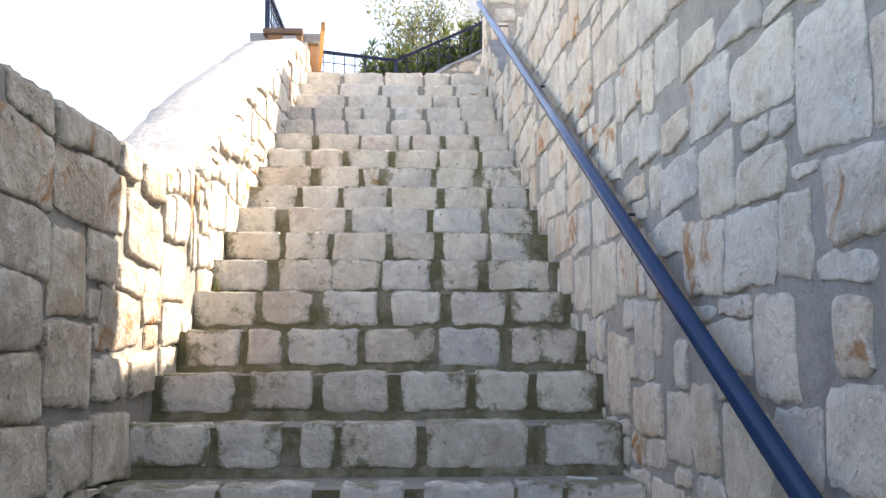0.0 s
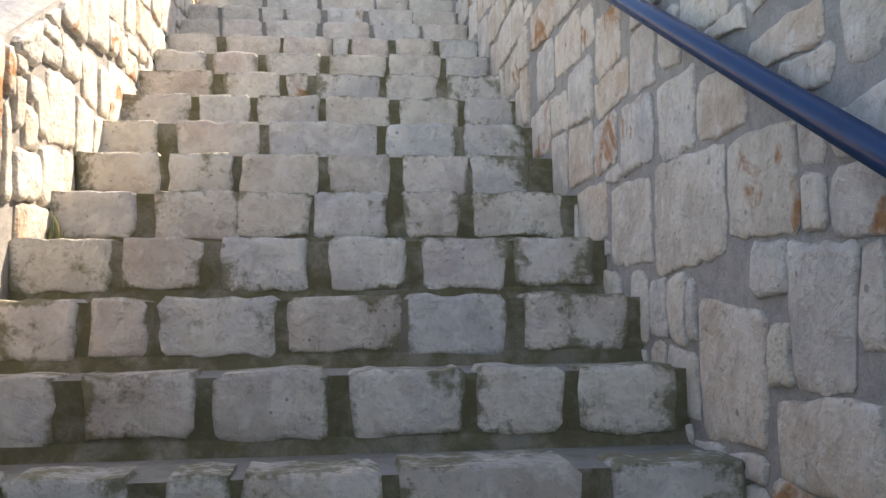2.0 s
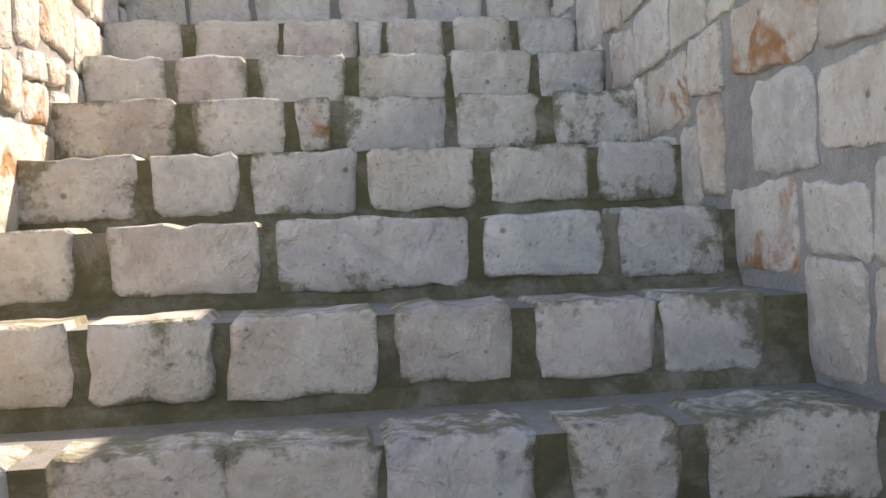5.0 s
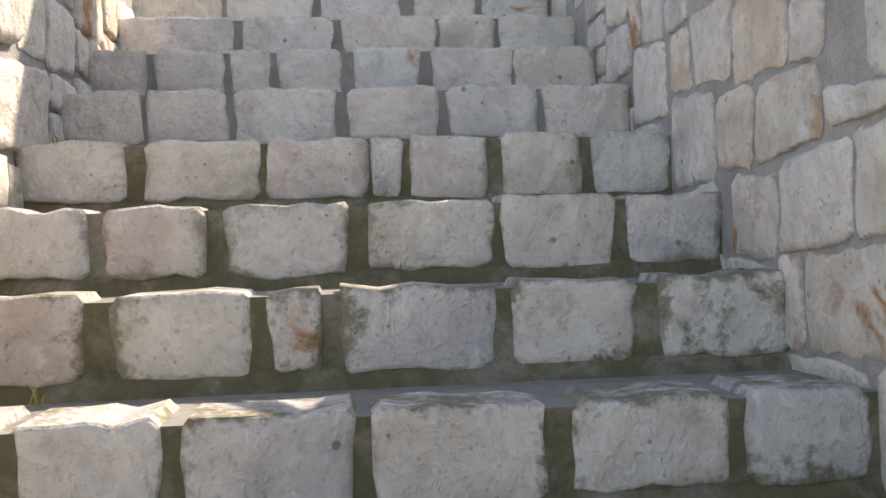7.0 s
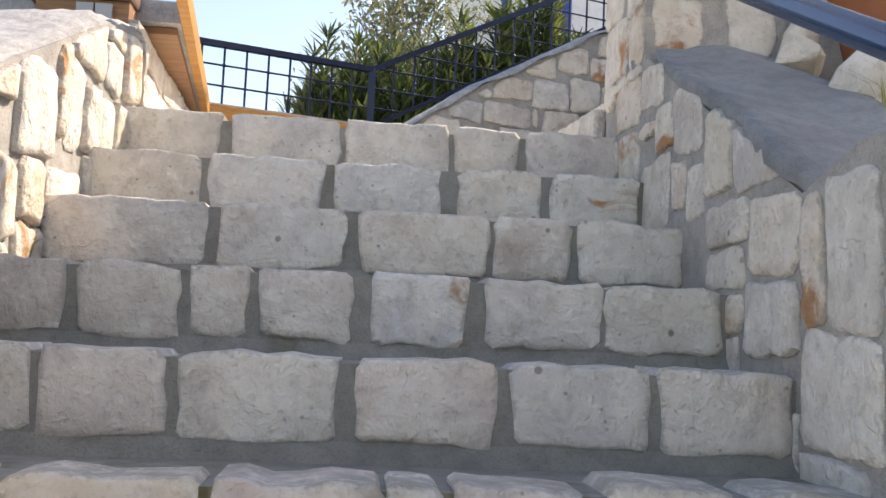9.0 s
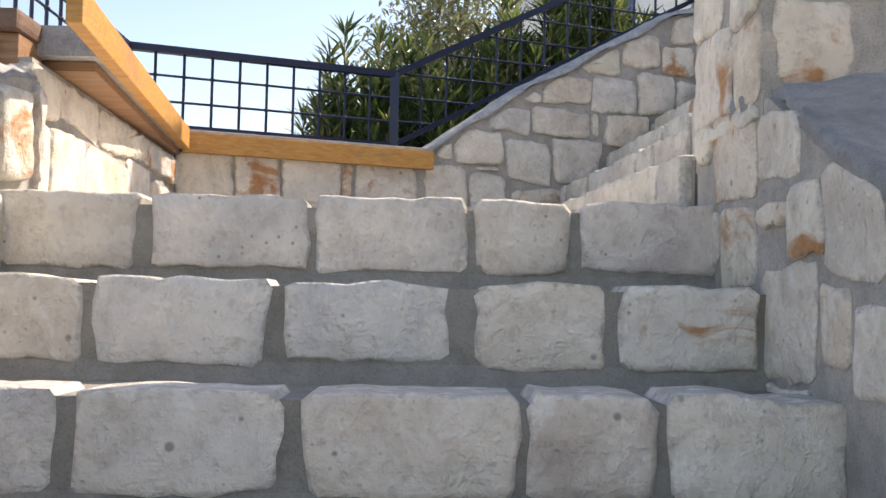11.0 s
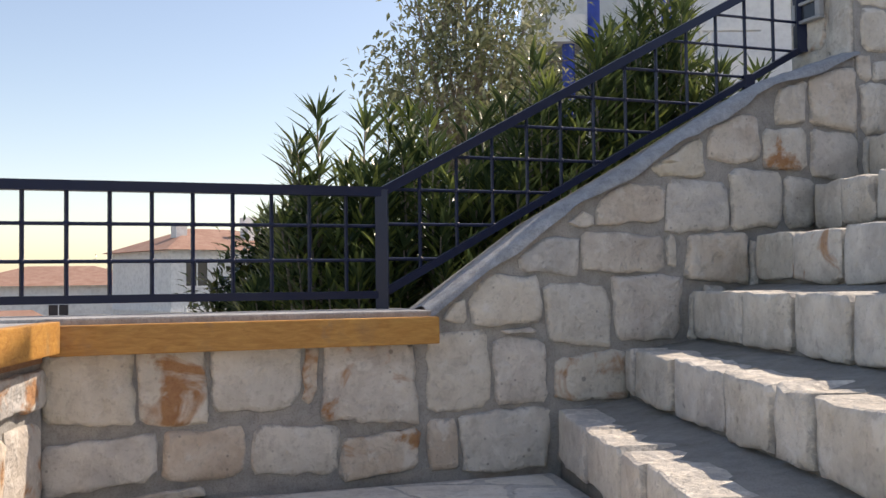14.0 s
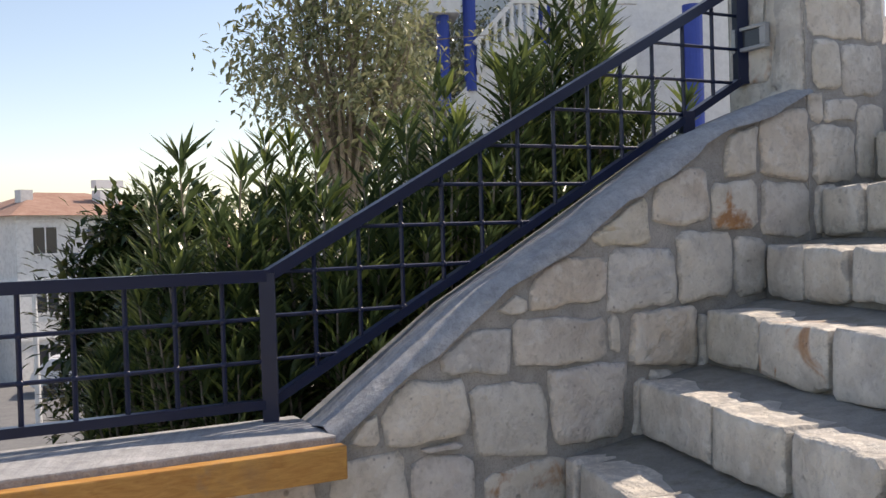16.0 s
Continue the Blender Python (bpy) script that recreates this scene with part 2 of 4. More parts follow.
def box(bm, lo, hi, m=Matrix(), bevel=0.0):
    c = [(a + b) / 2 for a, b in zip(lo, hi)]
    d = [b - a for a, b in zip(lo, hi)]
    made = bmesh.ops.create_cube(bm, size=1.0, matrix=m @ Matrix.Translation(c) @ Matrix.Diagonal((*d, 1)))["verts"]
    if bevel:
        edges = list({e for v in made for e in v.link_edges})
        bmesh.ops.bevel(bm, geom=edges, offset=bevel, segments=2, profile=0.6, affect="EDGES")
    return bm


def boxes(*items, m=Matrix(), bevel=0.0):
    bm = bmesh.new()
    for lo, hi in items:
        box(bm, lo, hi, m, bevel)
    return bm


def bar(bm, a, b, r, sides=8, r2=None):
    a, b = Vector(a), Vector(b)
    d = b - a
    m = Matrix.Translation((a + b) / 2) @ d.to_track_quat("Z", "Y").to_matrix().to_4x4()
    bmesh.ops.create_cone(bm, cap_ends=True, segments=sides, radius1=r, radius2=r if r2 is None else r2, depth=d.length, matrix=m)
    return bm


def sq(bm, a, b, w, h, up=(0, 0, 1)):
    """A flat bar from a to b, w wide and h high."""
    a, b = Vector(a), Vector(b)
    x = (b - a).normalized()
    y = Vector(up).cross(x).normalized()
    z = x.cross(y)
    m = Matrix((x, y, z)).transposed().to_4x4()
    m.translation = (a + b) / 2
    d = (b - a).length
    return box(bm, (-d / 2, -w / 2, -h / 2), (d / 2, w / 2, h / 2), m)


def prism(profile, plane):
    """A closed mesh from a profile; plane turns (u, v, side) into a place."""
    n = len(profile)
    vs = [plane(u, v, 0) for u, v in profile] + [plane(u, v, 1) for u, v in profile]
    fs = [tuple(range(n)), tuple(range(2 * n - 1, n - 1, -1))] + [(i, i + n, (i + 1) % n + n, (i + 1) % n) for i in range(n)]
    bm = bmesh.new()
    vv = [bm.verts.new(v) for v in vs]
    for f in fs:
        bm.faces.new([vv[i] for i in f])
    bmesh.ops.recalc_face_normals(bm, faces=bm.faces)
    return bm


# ---- masonry ----
rng = random.Random(7)


def cut(poly, p, n):
    """The part of a polygon behind the line through p with the normal n."""
    out = []
    for i, a in enumerate(poly):
        b = poly[(i + 1) % len(poly)]
        da, db = (a - p).dot(n), (b - p).dot(n)
        if da <= 0:
            out.append(a)
        if da * db < 0:
            out.append(a + (b - a) * (da / (da - db)))
    return out


def rubble(region, cw, ch, jit, seed, split=0.22):
    """Irregular stone outlines that fill a convex region: each stone sits on the uneven tops of those below; some come in two."""
    r = random.Random(seed)
    ring = [Vector(p) for p in region]
    sign = 1 if sum(a.x * b.y - b.x * a.y for a, b in zip(ring, ring[1:] + ring[:1])) > 0 else -1
    us, vs = [p[0] for p in region], [p[1] for p in region]
    u0, u1, v0, v1 = min(us), max(us), min(vs), max(vs)
    below = [(u0 - 9, u1 + 9, v0 - ch * r.random(), v0 - ch * r.random())]

    def seat(a, b):
        """The highest point of the stones below between a and b."""
        best = -1e9
        for s0, s1, t0, t1 in below:
            if s1 > a and s0 < b:
                for x in (max(a, s0), min(b, s1)):
                    best = max(best, t0 + (t1 - t0) * (x - s0) / (s1 - s0))
        return best

    cells = []
    v = min(below[0][2:])
    while v < v1 + ch:
        u, lean, tops = u0 - cw * r.random(), 0.0, []
        while u < u1:
            w = cw * r.choice((0.5, 0.75, 0.9, 1.0, 1.1, 1.25, 1.4, 1.7))
            nxt = r.uniform(-1, 1) * jit * cw * 0.6
            inset = 0.12 * w
            b0, b1 = seat(u + inset, u + w * 0.5), seat(u + w * 0.5, u + w - inset)
            mid = max(v + ch, (b0 + b1) / 2 + ch * 0.55) + r.uniform(-0.22, 0.22) * ch
            tip = r.uniform(-1, 1) * jit * 0.3 * ch
            q = [Vector((u - lean, b0)), Vector((u + w - nxt, b1)), Vector((u + w + nxt, mid + tip)), Vector((u + w * r.uniform(0.4, 0.6), mid + r.uniform(0, 0.06) * ch)), Vector((u + lean, mid - tip))]
            tops.append((u, u + w, mid - tip, mid + tip))
            lean, u = nxt, u + w
            parts = [q]
            if r.random() < split:
                t = r.uniform(0.35, 0.65)
                c = sum(q, Vector((0, 0))) / 5
                if w > cw * 1.05 and r.random() < 0.5:
                    n = Vector((1, r.uniform(-0.25, 0.25))).normalized()
                else:
                    n = Vector((r.uniform(-0.2, 0.2), 1)).normalized()
                parts = [cut(q, c, n), cut(q, c, -n)]
            for poly in parts:
                for a, b in zip(ring, ring[1:] + ring[:1]):
                    if len(poly) < 3:
                        break
                    e = b - a
                    poly = cut(poly, a, Vector((e.y, -e.x)).normalized() * sign)
                if len(poly) >= 3:
                    cells.append(poly)
        below = tops
        v += ch
    return cells


def area(poly):
    return abs(sum(a.x * b.y - b.x * a.y for a, b in zip(poly, poly[1:] + poly[:1]))) / 2


def shrink(poly, gap):
    n = len(poly)
    sign = 1 if sum(a.x * b.y - b.x * a.y for a, b in zip(poly, poly[1:] + poly[:1])) > 0 else -1
    out = list(poly)
    for i in range(n):
        a, b = poly[i], poly[(i + 1) % n]
        e = (b - a)
        if e.length < 1e-6:
            continue
        nrm = Vector((e.y, -e.x)).normalized() * sign
        out = cut(out, a - nrm * gap, nrm)
        if len(out) < 3:
            return []
    return out


def soften(poly, r, wobble, chamfer=0.016, every=0.035):
    """Cuts the corners of an outline a little and roughens its edges."""
    cutp = []
    n = len(poly)
    for i in range(n):
        a, p, b = poly[i - 1], poly[i], poly[(i + 1) % n]
        la, lb = (a - p).length, (b - p).length
        if la < 1e-5 or lb < 1e-5:
            continue
        bend = (p - a).normalized().dot((b - p).normalized())
        if bend > 0.93:
            cutp.append(p)
            continue
        q = chamfer * r.uniform(0.5, 1.5)
        cutp += [p.lerp(a, min(0.3, q / la)), p.lerp(b, min(0.3, q / lb))]
    out = []
    for a, b in zip(cutp, cutp[1:] + cutp[:1]):
        k = max(1, int((b - a).length / every))
        out += [a.lerp(b, i / k) for i in range(k)]
    out = [p for i, p in enumerate(out) if (p - out[i - 1]).length > 0.011] or out
    return [p + Vector((r.uniform(-wobble, wobble), r.uniform(-wobble, wobble))) for p in out]


def stone(name, poly, m, parent, material, r, depth=0.05, proud=0.018, wobble=0.005, chamfer=0.010):
    """One hewn stone: its outline lies in the plane of m (u, v), m's third axis points out; "rim" marks where mortar clings."""
    poly = soften(poly, r, wobble, chamfer)
    n = len(poly)
    if n < 3:
        return
    c = sum(poly, Vector((0, 0))) / n
    size = max((p - c).length for p in poly)
    steep = min(1.0, proud / 0.010)
    facets = [(Vector((r.uniform(-1, 1), r.uniform(-1, 1))) * 0.09 * steep, r.uniform(0.002, 0.006)) for _ in range(3)]
    vs, fs, rim = [], [], []
    inner = max(0.72, 1 - 0.030 / size)
    for scale, w, edge in ((1.0, -depth, 1.0), (1.0, proud * 0.25, 1.0), (max(0.85, 1 - 0.007 / size), proud * 0.85, 0.75), (inner, proud, 0.25), (inner * 0.55, proud, 0.0)):
        for p in poly:
            q = c + (p - c) * scale
            z = w
            if w > 0 and scale < 1:
                z = min([w] + [w + (q - c).dot(g) + o for g, o in facets])
                z = max(z, w * 0.45) + r.uniform(-0.12, 0.12) * proud
            vs.append(m @ Vector((q.x, q.y, z)))
            rim.append(edge)
    vs.append(m @ Vector((c.x, c.y, proud * r.uniform(0.8, 1.2))))
    rim.append(0.0)
    for k in range(4):
        for i in range(n):
            j = (i + 1) % n
            fs.append((k * n + i, k * n + j, (k + 1) * n + j, (k + 1) * n + i))
    fs += [(4 * n + i, 4 * n + (i + 1) % n, 5 * n) for i in range(n)]
    if sum(a.x * b.y - b.x * a.y for a, b in zip(poly, poly[1:] + poly[:1])) < 0:
        fs = [f[::-1] for f in fs]
    ob = part(name, (vs, fs), material, parent)
    ob.data.attributes.new("rim", "FLOAT", "POINT").data.foreach_set("value", rim)
    ob.data.polygons.foreach_set("use_smooth", [i >= 2 * n for i in range(len(fs))])     # sharp arrises, softly uneven face
    return ob


def span(poly):
    us, ws = [p.x for p in poly], [p.y for p in poly]
    return min(us), min(ws), max(us), max(ws)


def lay(parent, region, m, stones, size, seed, material, rusty, proud=(0.004, 0.014), gap=(0.002, 0.006), trim=None):
    """A rubble face: the stones given by their extent (u0, v0, u1, v1, rusty), and random ones between them.
    Neighbours part along a slightly skew joint halfway between them."""
    r = random.Random(seed)
    known = [(b[:4], len(b) > 4, True) for b in stones]
    for poly in rubble(region, size[0], size[1], 0.2, seed):
        b = span(poly)
        big = (b[2] - b[0]) * (b[3] - b[1])
        free = True
        for k, _, given in known:
            w, h = min(b[2], k[2]) - max(b[0], k[0]), min(b[3], k[3]) - max(b[1], k[1])
            if given and w > 0 and h > 0 and w * h > 0.55 * min(big, (k[2] - k[0]) * (k[3] - k[1])):
                free = False
        if free and big > 0.003:
            known.append((b, False, False))
    ring = [Vector(p) for p in region]
    sign = 1 if sum(a.x * b.y - b.x * a.y for a, b in zip(ring, ring[1:] + ring[:1])) > 0 else -1
    for i, (a, rust, given) in enumerate(known):
        e = 0.018
        poly = [Vector((a[0] - e, a[1] - e)), Vector((a[2] + e, a[1] - e)), Vector((a[2] + e, a[3] + e)), Vector((a[0] - e, a[3] + e))]
        ca = Vector(((a[0] + a[2]) / 2, (a[1] + a[3]) / 2))
        for j, (b, _, also) in enumerate(known):
            if i == j or b[0] > a[2] + 0.05 or b[2] < a[0] - 0.05 or b[1] > a[3] + 0.05 or b[3] < a[1] - 0.05:
                continue
            cb = Vector(((b[0] + b[2]) / 2, (b[1] + b[3]) / 2))
            su, sv = (1 if cb.x > ca.x else -1), (1 if cb.y > ca.y else -1)
            gu = b[0] - a[2] if su > 0 else a[0] - b[2]
            gv = b[1] - a[3] if sv > 0 else a[1] - b[3]
            share = lambda g: 0.5 if given == also else ((0.8 if g > 0 else 0.0) if given else (0.2 if g > 0 else 1.0))
            pu = (a[2] + gu * share(gu)) if su > 0 else (a[0] - gu * share(gu))
            pv = (a[3] + gv * share(gv)) if sv > 0 else (a[1] - gv * share(gv))
            skew = (math.sin(12.9 * (i + 1) * (j + 1)) * 0.09)
            if gu > gv:
                n, p = Vector((su, su * skew)), Vector((pu, (max(a[1], b[1]) + min(a[3], b[3])) / 2))
            else:
                n, p = Vector((sv * skew, sv)), Vector(((max(a[0], b[0]) + min(a[2], b[2])) / 2, pv))
            poly = cut(poly, p, n.normalized())
            if len(poly) < 3:
                break
        for p, q in zip(ring, ring[1:] + ring[:1]):
            if len(poly) < 3:
                break
            poly = cut(poly, p, Vector((q.y - p.y, p.x - q.x)).normalized() * sign)
        if trim and len(poly) > 2:
            for p, q in trim(ca.x):
                poly = cut(poly, Vector(p), Vector(q).normalized())
        if len(poly) < 3:
            continue
        poly = shrink(poly, r.uniform(*gap))
        if len(poly) > 2 and area(poly) > (0.0012 if given else 0.004):
            stone("stone", poly, m, parent, rusty if rust else material, r, depth=0.05, proud=r.uniform(*proud), wobble=0.006, chamfer=0.016)


def frame_of(o, u, v):
    u, v = Vector(u).normalized(), Vector(v).normalized()
    m = Matrix((u, v, u.cross(v))).transposed().to_4x4()
    m.translation = Vector(o)
    return m


# ---- plan ----
T, R, W = 0.30, 0.17, 1.645                # tread, riser, width between the walls
STEPS = 18
across = lambda y: 1.597 - 0.0165 * y     # the right-hand wall drifts outward down the flight
K, C = 0.3685, 1.7404                      # the wall behind the landing stands askew: y = K x + C
E = Vector((1, K, 0)).normalized()         # along that wall
N = Vector((-E.y, E.x, 0))                 # away from the landing
O = Vector((0, C, 0))


def at_wall(s, d, z):
    return O + E * s + N * d + Vector((0, 0, z))


TURN = Matrix.Translation(O) @ Matrix((E, N, Vector((0, 0, 1)))).transposed().to_4x4()   # (s, d, z) to the world

# ---- ground: one sheet, low below the stairs and to the left, a bank to the right and behind ----
def ground_height(x, y):
    right = max(0.0, min(1.0, (x - 1.85) / 0.25))
    bank = -0.45 + 0.50 * max(0.0, min(1.0, (y + 1.3) / 1.0)) if y < 0 else -0.1 + 0.05 * max(0, min(25, x))
    low = -3.05 - 2.1 * max(0.0, min(1.0, (y - 8) / 17)) - 0.7 * max(0.0, min(1.0, (y - 43) / 7))
    behind = max(0.0, min(1.0, (y - 2.3 - 0.3 * x) / 0.4)) * max(0.0, min(1.0, (x + 0.4 + 0.02 * y) / 0.9))
    k = max(right, behind)
    far = max(0.0, min(1.0, (math.hypot(x, y) - 30) / 60))
    return low + (bank - low) * k * (1 - far)


xs = [-900, -300, -120, -60, -35, -20, -12, -7, -4, -2, -1.2, -0.8, -0.4, 0, 0.5, 1.0, 1.4, 1.8, 2.15, 2.6, 3.2, 4, 5.5, 8, 12, 20, 40, 90, 300, 900]
ys = [-900, -300, -100, -40, -20, -12, -9, -7, -5, -3, -1.5, -0.5, 0.2, 0.8, 1.5, 2.1, 2.5, 2.9, 3.3, 3.8, 4.5, 6, 8, 11, 15, 20, 25, 30, 43, 50, 70, 120, 300, 900]
gv = [(x, y, ground_height(x, y)) for y in ys for x in xs]
gf = [(j * len(xs) + i, j * len(xs) + i + 1, (j + 1) * len(xs) + i + 1, (j + 1) * len(xs) + i) for j in range(len(ys) - 1) for i in range(len(xs) - 1)]
tagged(part("ground", (gv, gf), M_SOIL, smooth=True), "dry earth ground sloping round the stone stairs", "ground", kind="structure")

# ---- the lower flight ----
prof = [(1.7, -0.06), (0.0, -0.008)]
for k in range(STEPS):
    prof.append((-k * T - 0.001, -k * R - 0.010))
    prof += [(-k * T - 0.001, -(k + 1) * R + 0.025), (-k * T - 0.02, -(k + 1) * R - 0.011)]
prof[1] = (0.3, -0.008)
prof += [(-STEPS * T - 4.0, -STEPS * R - 0.008), (-STEPS * T - 4.0, -3.3), (1.7, -3.3)]
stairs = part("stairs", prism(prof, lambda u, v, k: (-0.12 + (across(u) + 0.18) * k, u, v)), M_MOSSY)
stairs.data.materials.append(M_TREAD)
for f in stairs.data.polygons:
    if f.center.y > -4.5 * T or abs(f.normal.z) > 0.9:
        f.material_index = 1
tagged(stairs, "weathered stone stairs with mossy mortar joints between two walls", "stairs", kind="structure")


def step(k, *splits):
    """The stones of one step: pairs of from and to across its width."""
    r = random.Random(100 + k)
    z, y = -k * R + (0.012 if k == 0 else 0.0), -k * T
    for a, b in zip(splits[::2], splits[1::2]):
        more = 0.004
        u0, u1 = a * across(y) - more, b * across(y) + more
        lo = z - R + r.uniform(0.014, 0.030)
        n = max(2, round((u1 - u0) / 0.08))
        top = [Vector((u1 + (u0 - u1) * i / n, z + r.uniform(-0.003, 0.004))) for i in range(n + 1)]
        low = [Vector((u0 + (u1 - u0) * i / n, lo + r.uniform(-0.006, 0.006))) for i in range(n + 1)]
        low[0].x += r.uniform(-0.004, 0.014)
        low[-1].x -= r.uniform(-0.004, 0.014)
        m = frame_of((0, y, 0), (1, 0, 0), (0, 0, 1))
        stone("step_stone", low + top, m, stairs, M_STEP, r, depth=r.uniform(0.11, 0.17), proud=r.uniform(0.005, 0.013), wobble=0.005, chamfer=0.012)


step(0, 0.06, 0.245, 0.263, 0.468, 0.482, 0.677, 0.69, 0.817, 0.83, 1.01)
step(1, 0.055, 0.24, 0.255, 0.45, 0.471, 0.645, 0.68, 0.822, 0.845, 0.995)
step(2, 0.05, 0.285, 0.307, 0.493, 0.512, 0.708, 0.72, 0.832, 0.846, 1.01)
step(3, 0.04, 0.144, 0.162, 0.287, 0.3, 0.372, 0.386, 0.505, 0.529, 0.656, 0.678, 0.831, 0.84, 0.995)
step(4, 0.04, 0.17, 0.184, 0.31, 0.328, 0.494, 0.514, 0.669, 0.685, 0.837, 0.851, 1.005)
step(5, 0.03, 0.18, 0.215, 0.378, 0.389, 0.541, 0.545, 0.593, 0.605, 0.716, 0.744, 0.864, 0.886, 1.005)
step(6, 0.03, 0.175, 0.197, 0.325, 0.347, 0.506, 0.532, 0.693, 0.708, 0.858, 0.876, 1.01)
step(7, 0.017, 0.216, 0.247, 0.393, 0.414, 0.47, 0.493, 0.665, 0.683, 0.825, 0.853, 1.01)
step(8, 0.01, 0.182, 0.202, 0.327, 0.348, 0.5, 0.521, 0.676, 0.709, 0.855, 0.876, 0.995)
step(9, -0.002, 0.131, 0.175, 0.363, 0.388, 0.636, 0.658, 0.815, 0.842, 0.984)
step(10, 0.005, 0.168, 0.19, 0.318, 0.339, 0.497, 0.52, 0.651, 0.681, 0.816, 0.827, 0.952)
step(11, -0.012, 0.156, 0.194, 0.343, 0.346, 0.483, 0.493, 0.631, 0.662, 0.772, 0.8, 0.974)
step(12, -0.01, 0.155, 0.174, 0.301, 0.333, 0.476, 0.518, 0.648, 0.681, 0.828, 0.842, 0.985)
step(13, 0.011, 0.143, 0.166, 0.245, 0.263, 0.432, 0.456, 0.626, 0.638, 0.789, 0.817, 0.985)
step(14, 0.002, 0.162, 0.197, 0.34, 0.363, 0.507, 0.543, 0.692, 0.714, 0.831, 0.854, 0.99)
step(15, -0.024, 0.141, 0.16, 0.289, 0.332, 0.4, 0.414, 0.566, 0.591, 0.8, 0.84, 1.0)
step(16, -0.03, 0.189, 0.202, 0.367, 0.423, 0.544, 0.579, 0.747, 0.756, 0.841, 0.85, 1.0)
step(17, -0.03, 0.2, 0.22, 0.4, 0.43, 0.6, 0.62, 0.8, 0.82, 1)

# ---- landing paving ----
paving = part("landing_floor", prism([(0.0, 0.09), (1.6, 0.09), (1.68, 0.45), (1.37, 2.235), (0.0, 1.73)],
                                      lambda u, v, k: (u, v, (-0.02 if k else 0.0088) - 0.024 * v)), M_JOINT)
tagged(paving, "landing paved with pale irregular flagstones in grey mortar", "floor", kind="structure")
r = random.Random(5)
slope = frame_of((0, 0, 0.01), (1, 0, 0), (0, 1, -0.024))
for poly in rubble([(0.03, 0.15), (1.59, 0.15), (1.66, 0.45), (1.35, 2.21), (0.03, 1.73)], 0.27, 0.25, 0.5, 11):
    q = shrink(poly, r.uniform(0.006, 0.014))
    if len(q) > 2 and area(q) > 0.003:
        stone("flagstone", q, slope, paving, M_PAVE, r, depth=0.02, proud=0.002, wobble=0.008)


def face(parent, region, m, cw, ch, jit, seed, material=M_WALL, proud=(0.006, 0.018), gap=(0.003, 0.007)):
    r = random.Random(seed)
    for poly in rubble(region, cw, ch, jit, seed):
        q = shrink(poly, r.uniform(*gap))
        if len(q) > 2 and area(q) > 0.0012 and area(q) / sum((a - b).length for a, b in zip(q, q[1:] + q[:1])) > 0.0135:
            stone("stone", q, m, parent, material, r, depth=0.05, proud=r.uniform(*proud), wobble=0.0055)


# ---- wall to the left of the stairs, with its plastered coping ----
inside = lambda y: 0.09 + 0.03 * y         # the left-hand wall drifts outward down the flight too
TOP = [(-9.5, -1.58), (-4.75, -1.575), (-4.15, -1.575), (-3.62, -1.45), (-2.48, -0.83), (-0.49, 0.09), (-0.18, 0.23), (0.09, 0.295), (0.2, 0.31)]
wall_left = part("wall_left", prism([(-9.5, -3.3), (0.2, -3.3)] + [(y, z - 0.02) for y, z in TOP[::-1]], lambda u, v, k: (inside(u) - 0.43 * k, u, v)), M_MORTAR)
tagged(wall_left, "rubble stone parapet wall beside the stairs", "wall", kind="structure")
inner = frame_of((inside(0), 0, 0), (0.03, 1, 0), (0, 0, 1))
LOWER_LEFT = [
    (-5.58, -1.92, -5.24, -1.69), (-5.57, -2.09, -5.24, -1.90), (-5.55, -2.29, -5.30, -2.10), (-5.53, -2.47, -5.28, -2.29), (-5.52, -1.70, -5.24, -1.56), (-5.51, -2.66, -5.20, -2.48),
    (-5.29, -2.47, -4.90, -2.20), (-5.23, -2.20, -4.95, -1.94), (-5.23, -1.72, -4.95, -1.58), (-5.22, -1.93, -4.57, -1.69), (-5.21, -2.69, -4.90, -2.49), (-4.96, -2.08, -4.67, -1.92),
    (-4.94, -1.70, -4.68, -1.55), (-4.90, -2.71, -4.50, -2.47), (-4.87, -2.46, -4.53, -2.30), (-4.84, -2.30, -4.40, -2.10), (-4.70, -1.72, -4.48, -1.59), (-4.66, -2.11, -4.39, -1.99),
    (-4.62, -1.99, -4.09, -1.76), (-4.54, -2.45, -4.24, -2.29), (-4.41, -2.20, -4.11, -1.99),
]
low = lambda y: y * R / T - 0.22
lay(wall_left, [(-7.2, low(-7.2)), (-4.15, low(-4.15)), (-4.15, -1.59), (-7.2, -1.60)], inner, LOWER_LEFT, (0.26, 0.2), 31, M_TAN, M_RUST, (0.012, 0.030), (0.001, 0.004))
lay(wall_left, [(-4.15, low(-4.15)), (-3.62, low(-3.62)), (-3.62, -1.475), (-4.15, -1.60)], inner, [], (0.24, 0.2), 33, M_WALL, M_RUST, (0.010, 0.026))
lay(wall_left, [(-3.62, low(-3.62)), (0.2, low(0.2)), (0.2, 0.285), (0.09, 0.27), (-0.18, 0.205), (-0.49, 0.065), (-2.48, -0.855), (-3.62, -1.475)], inner,
    [(-1.02, -0.47, -0.76, -0.30, 1), (-0.80, -0.27, -0.55, -0.05)], (0.22, 0.22), 34, M_WALL, M_RUST, (0.010, 0.026))
top_frame = frame_of((0, 0, -1.60), (0, 1, 0), (-1, 0, 0))
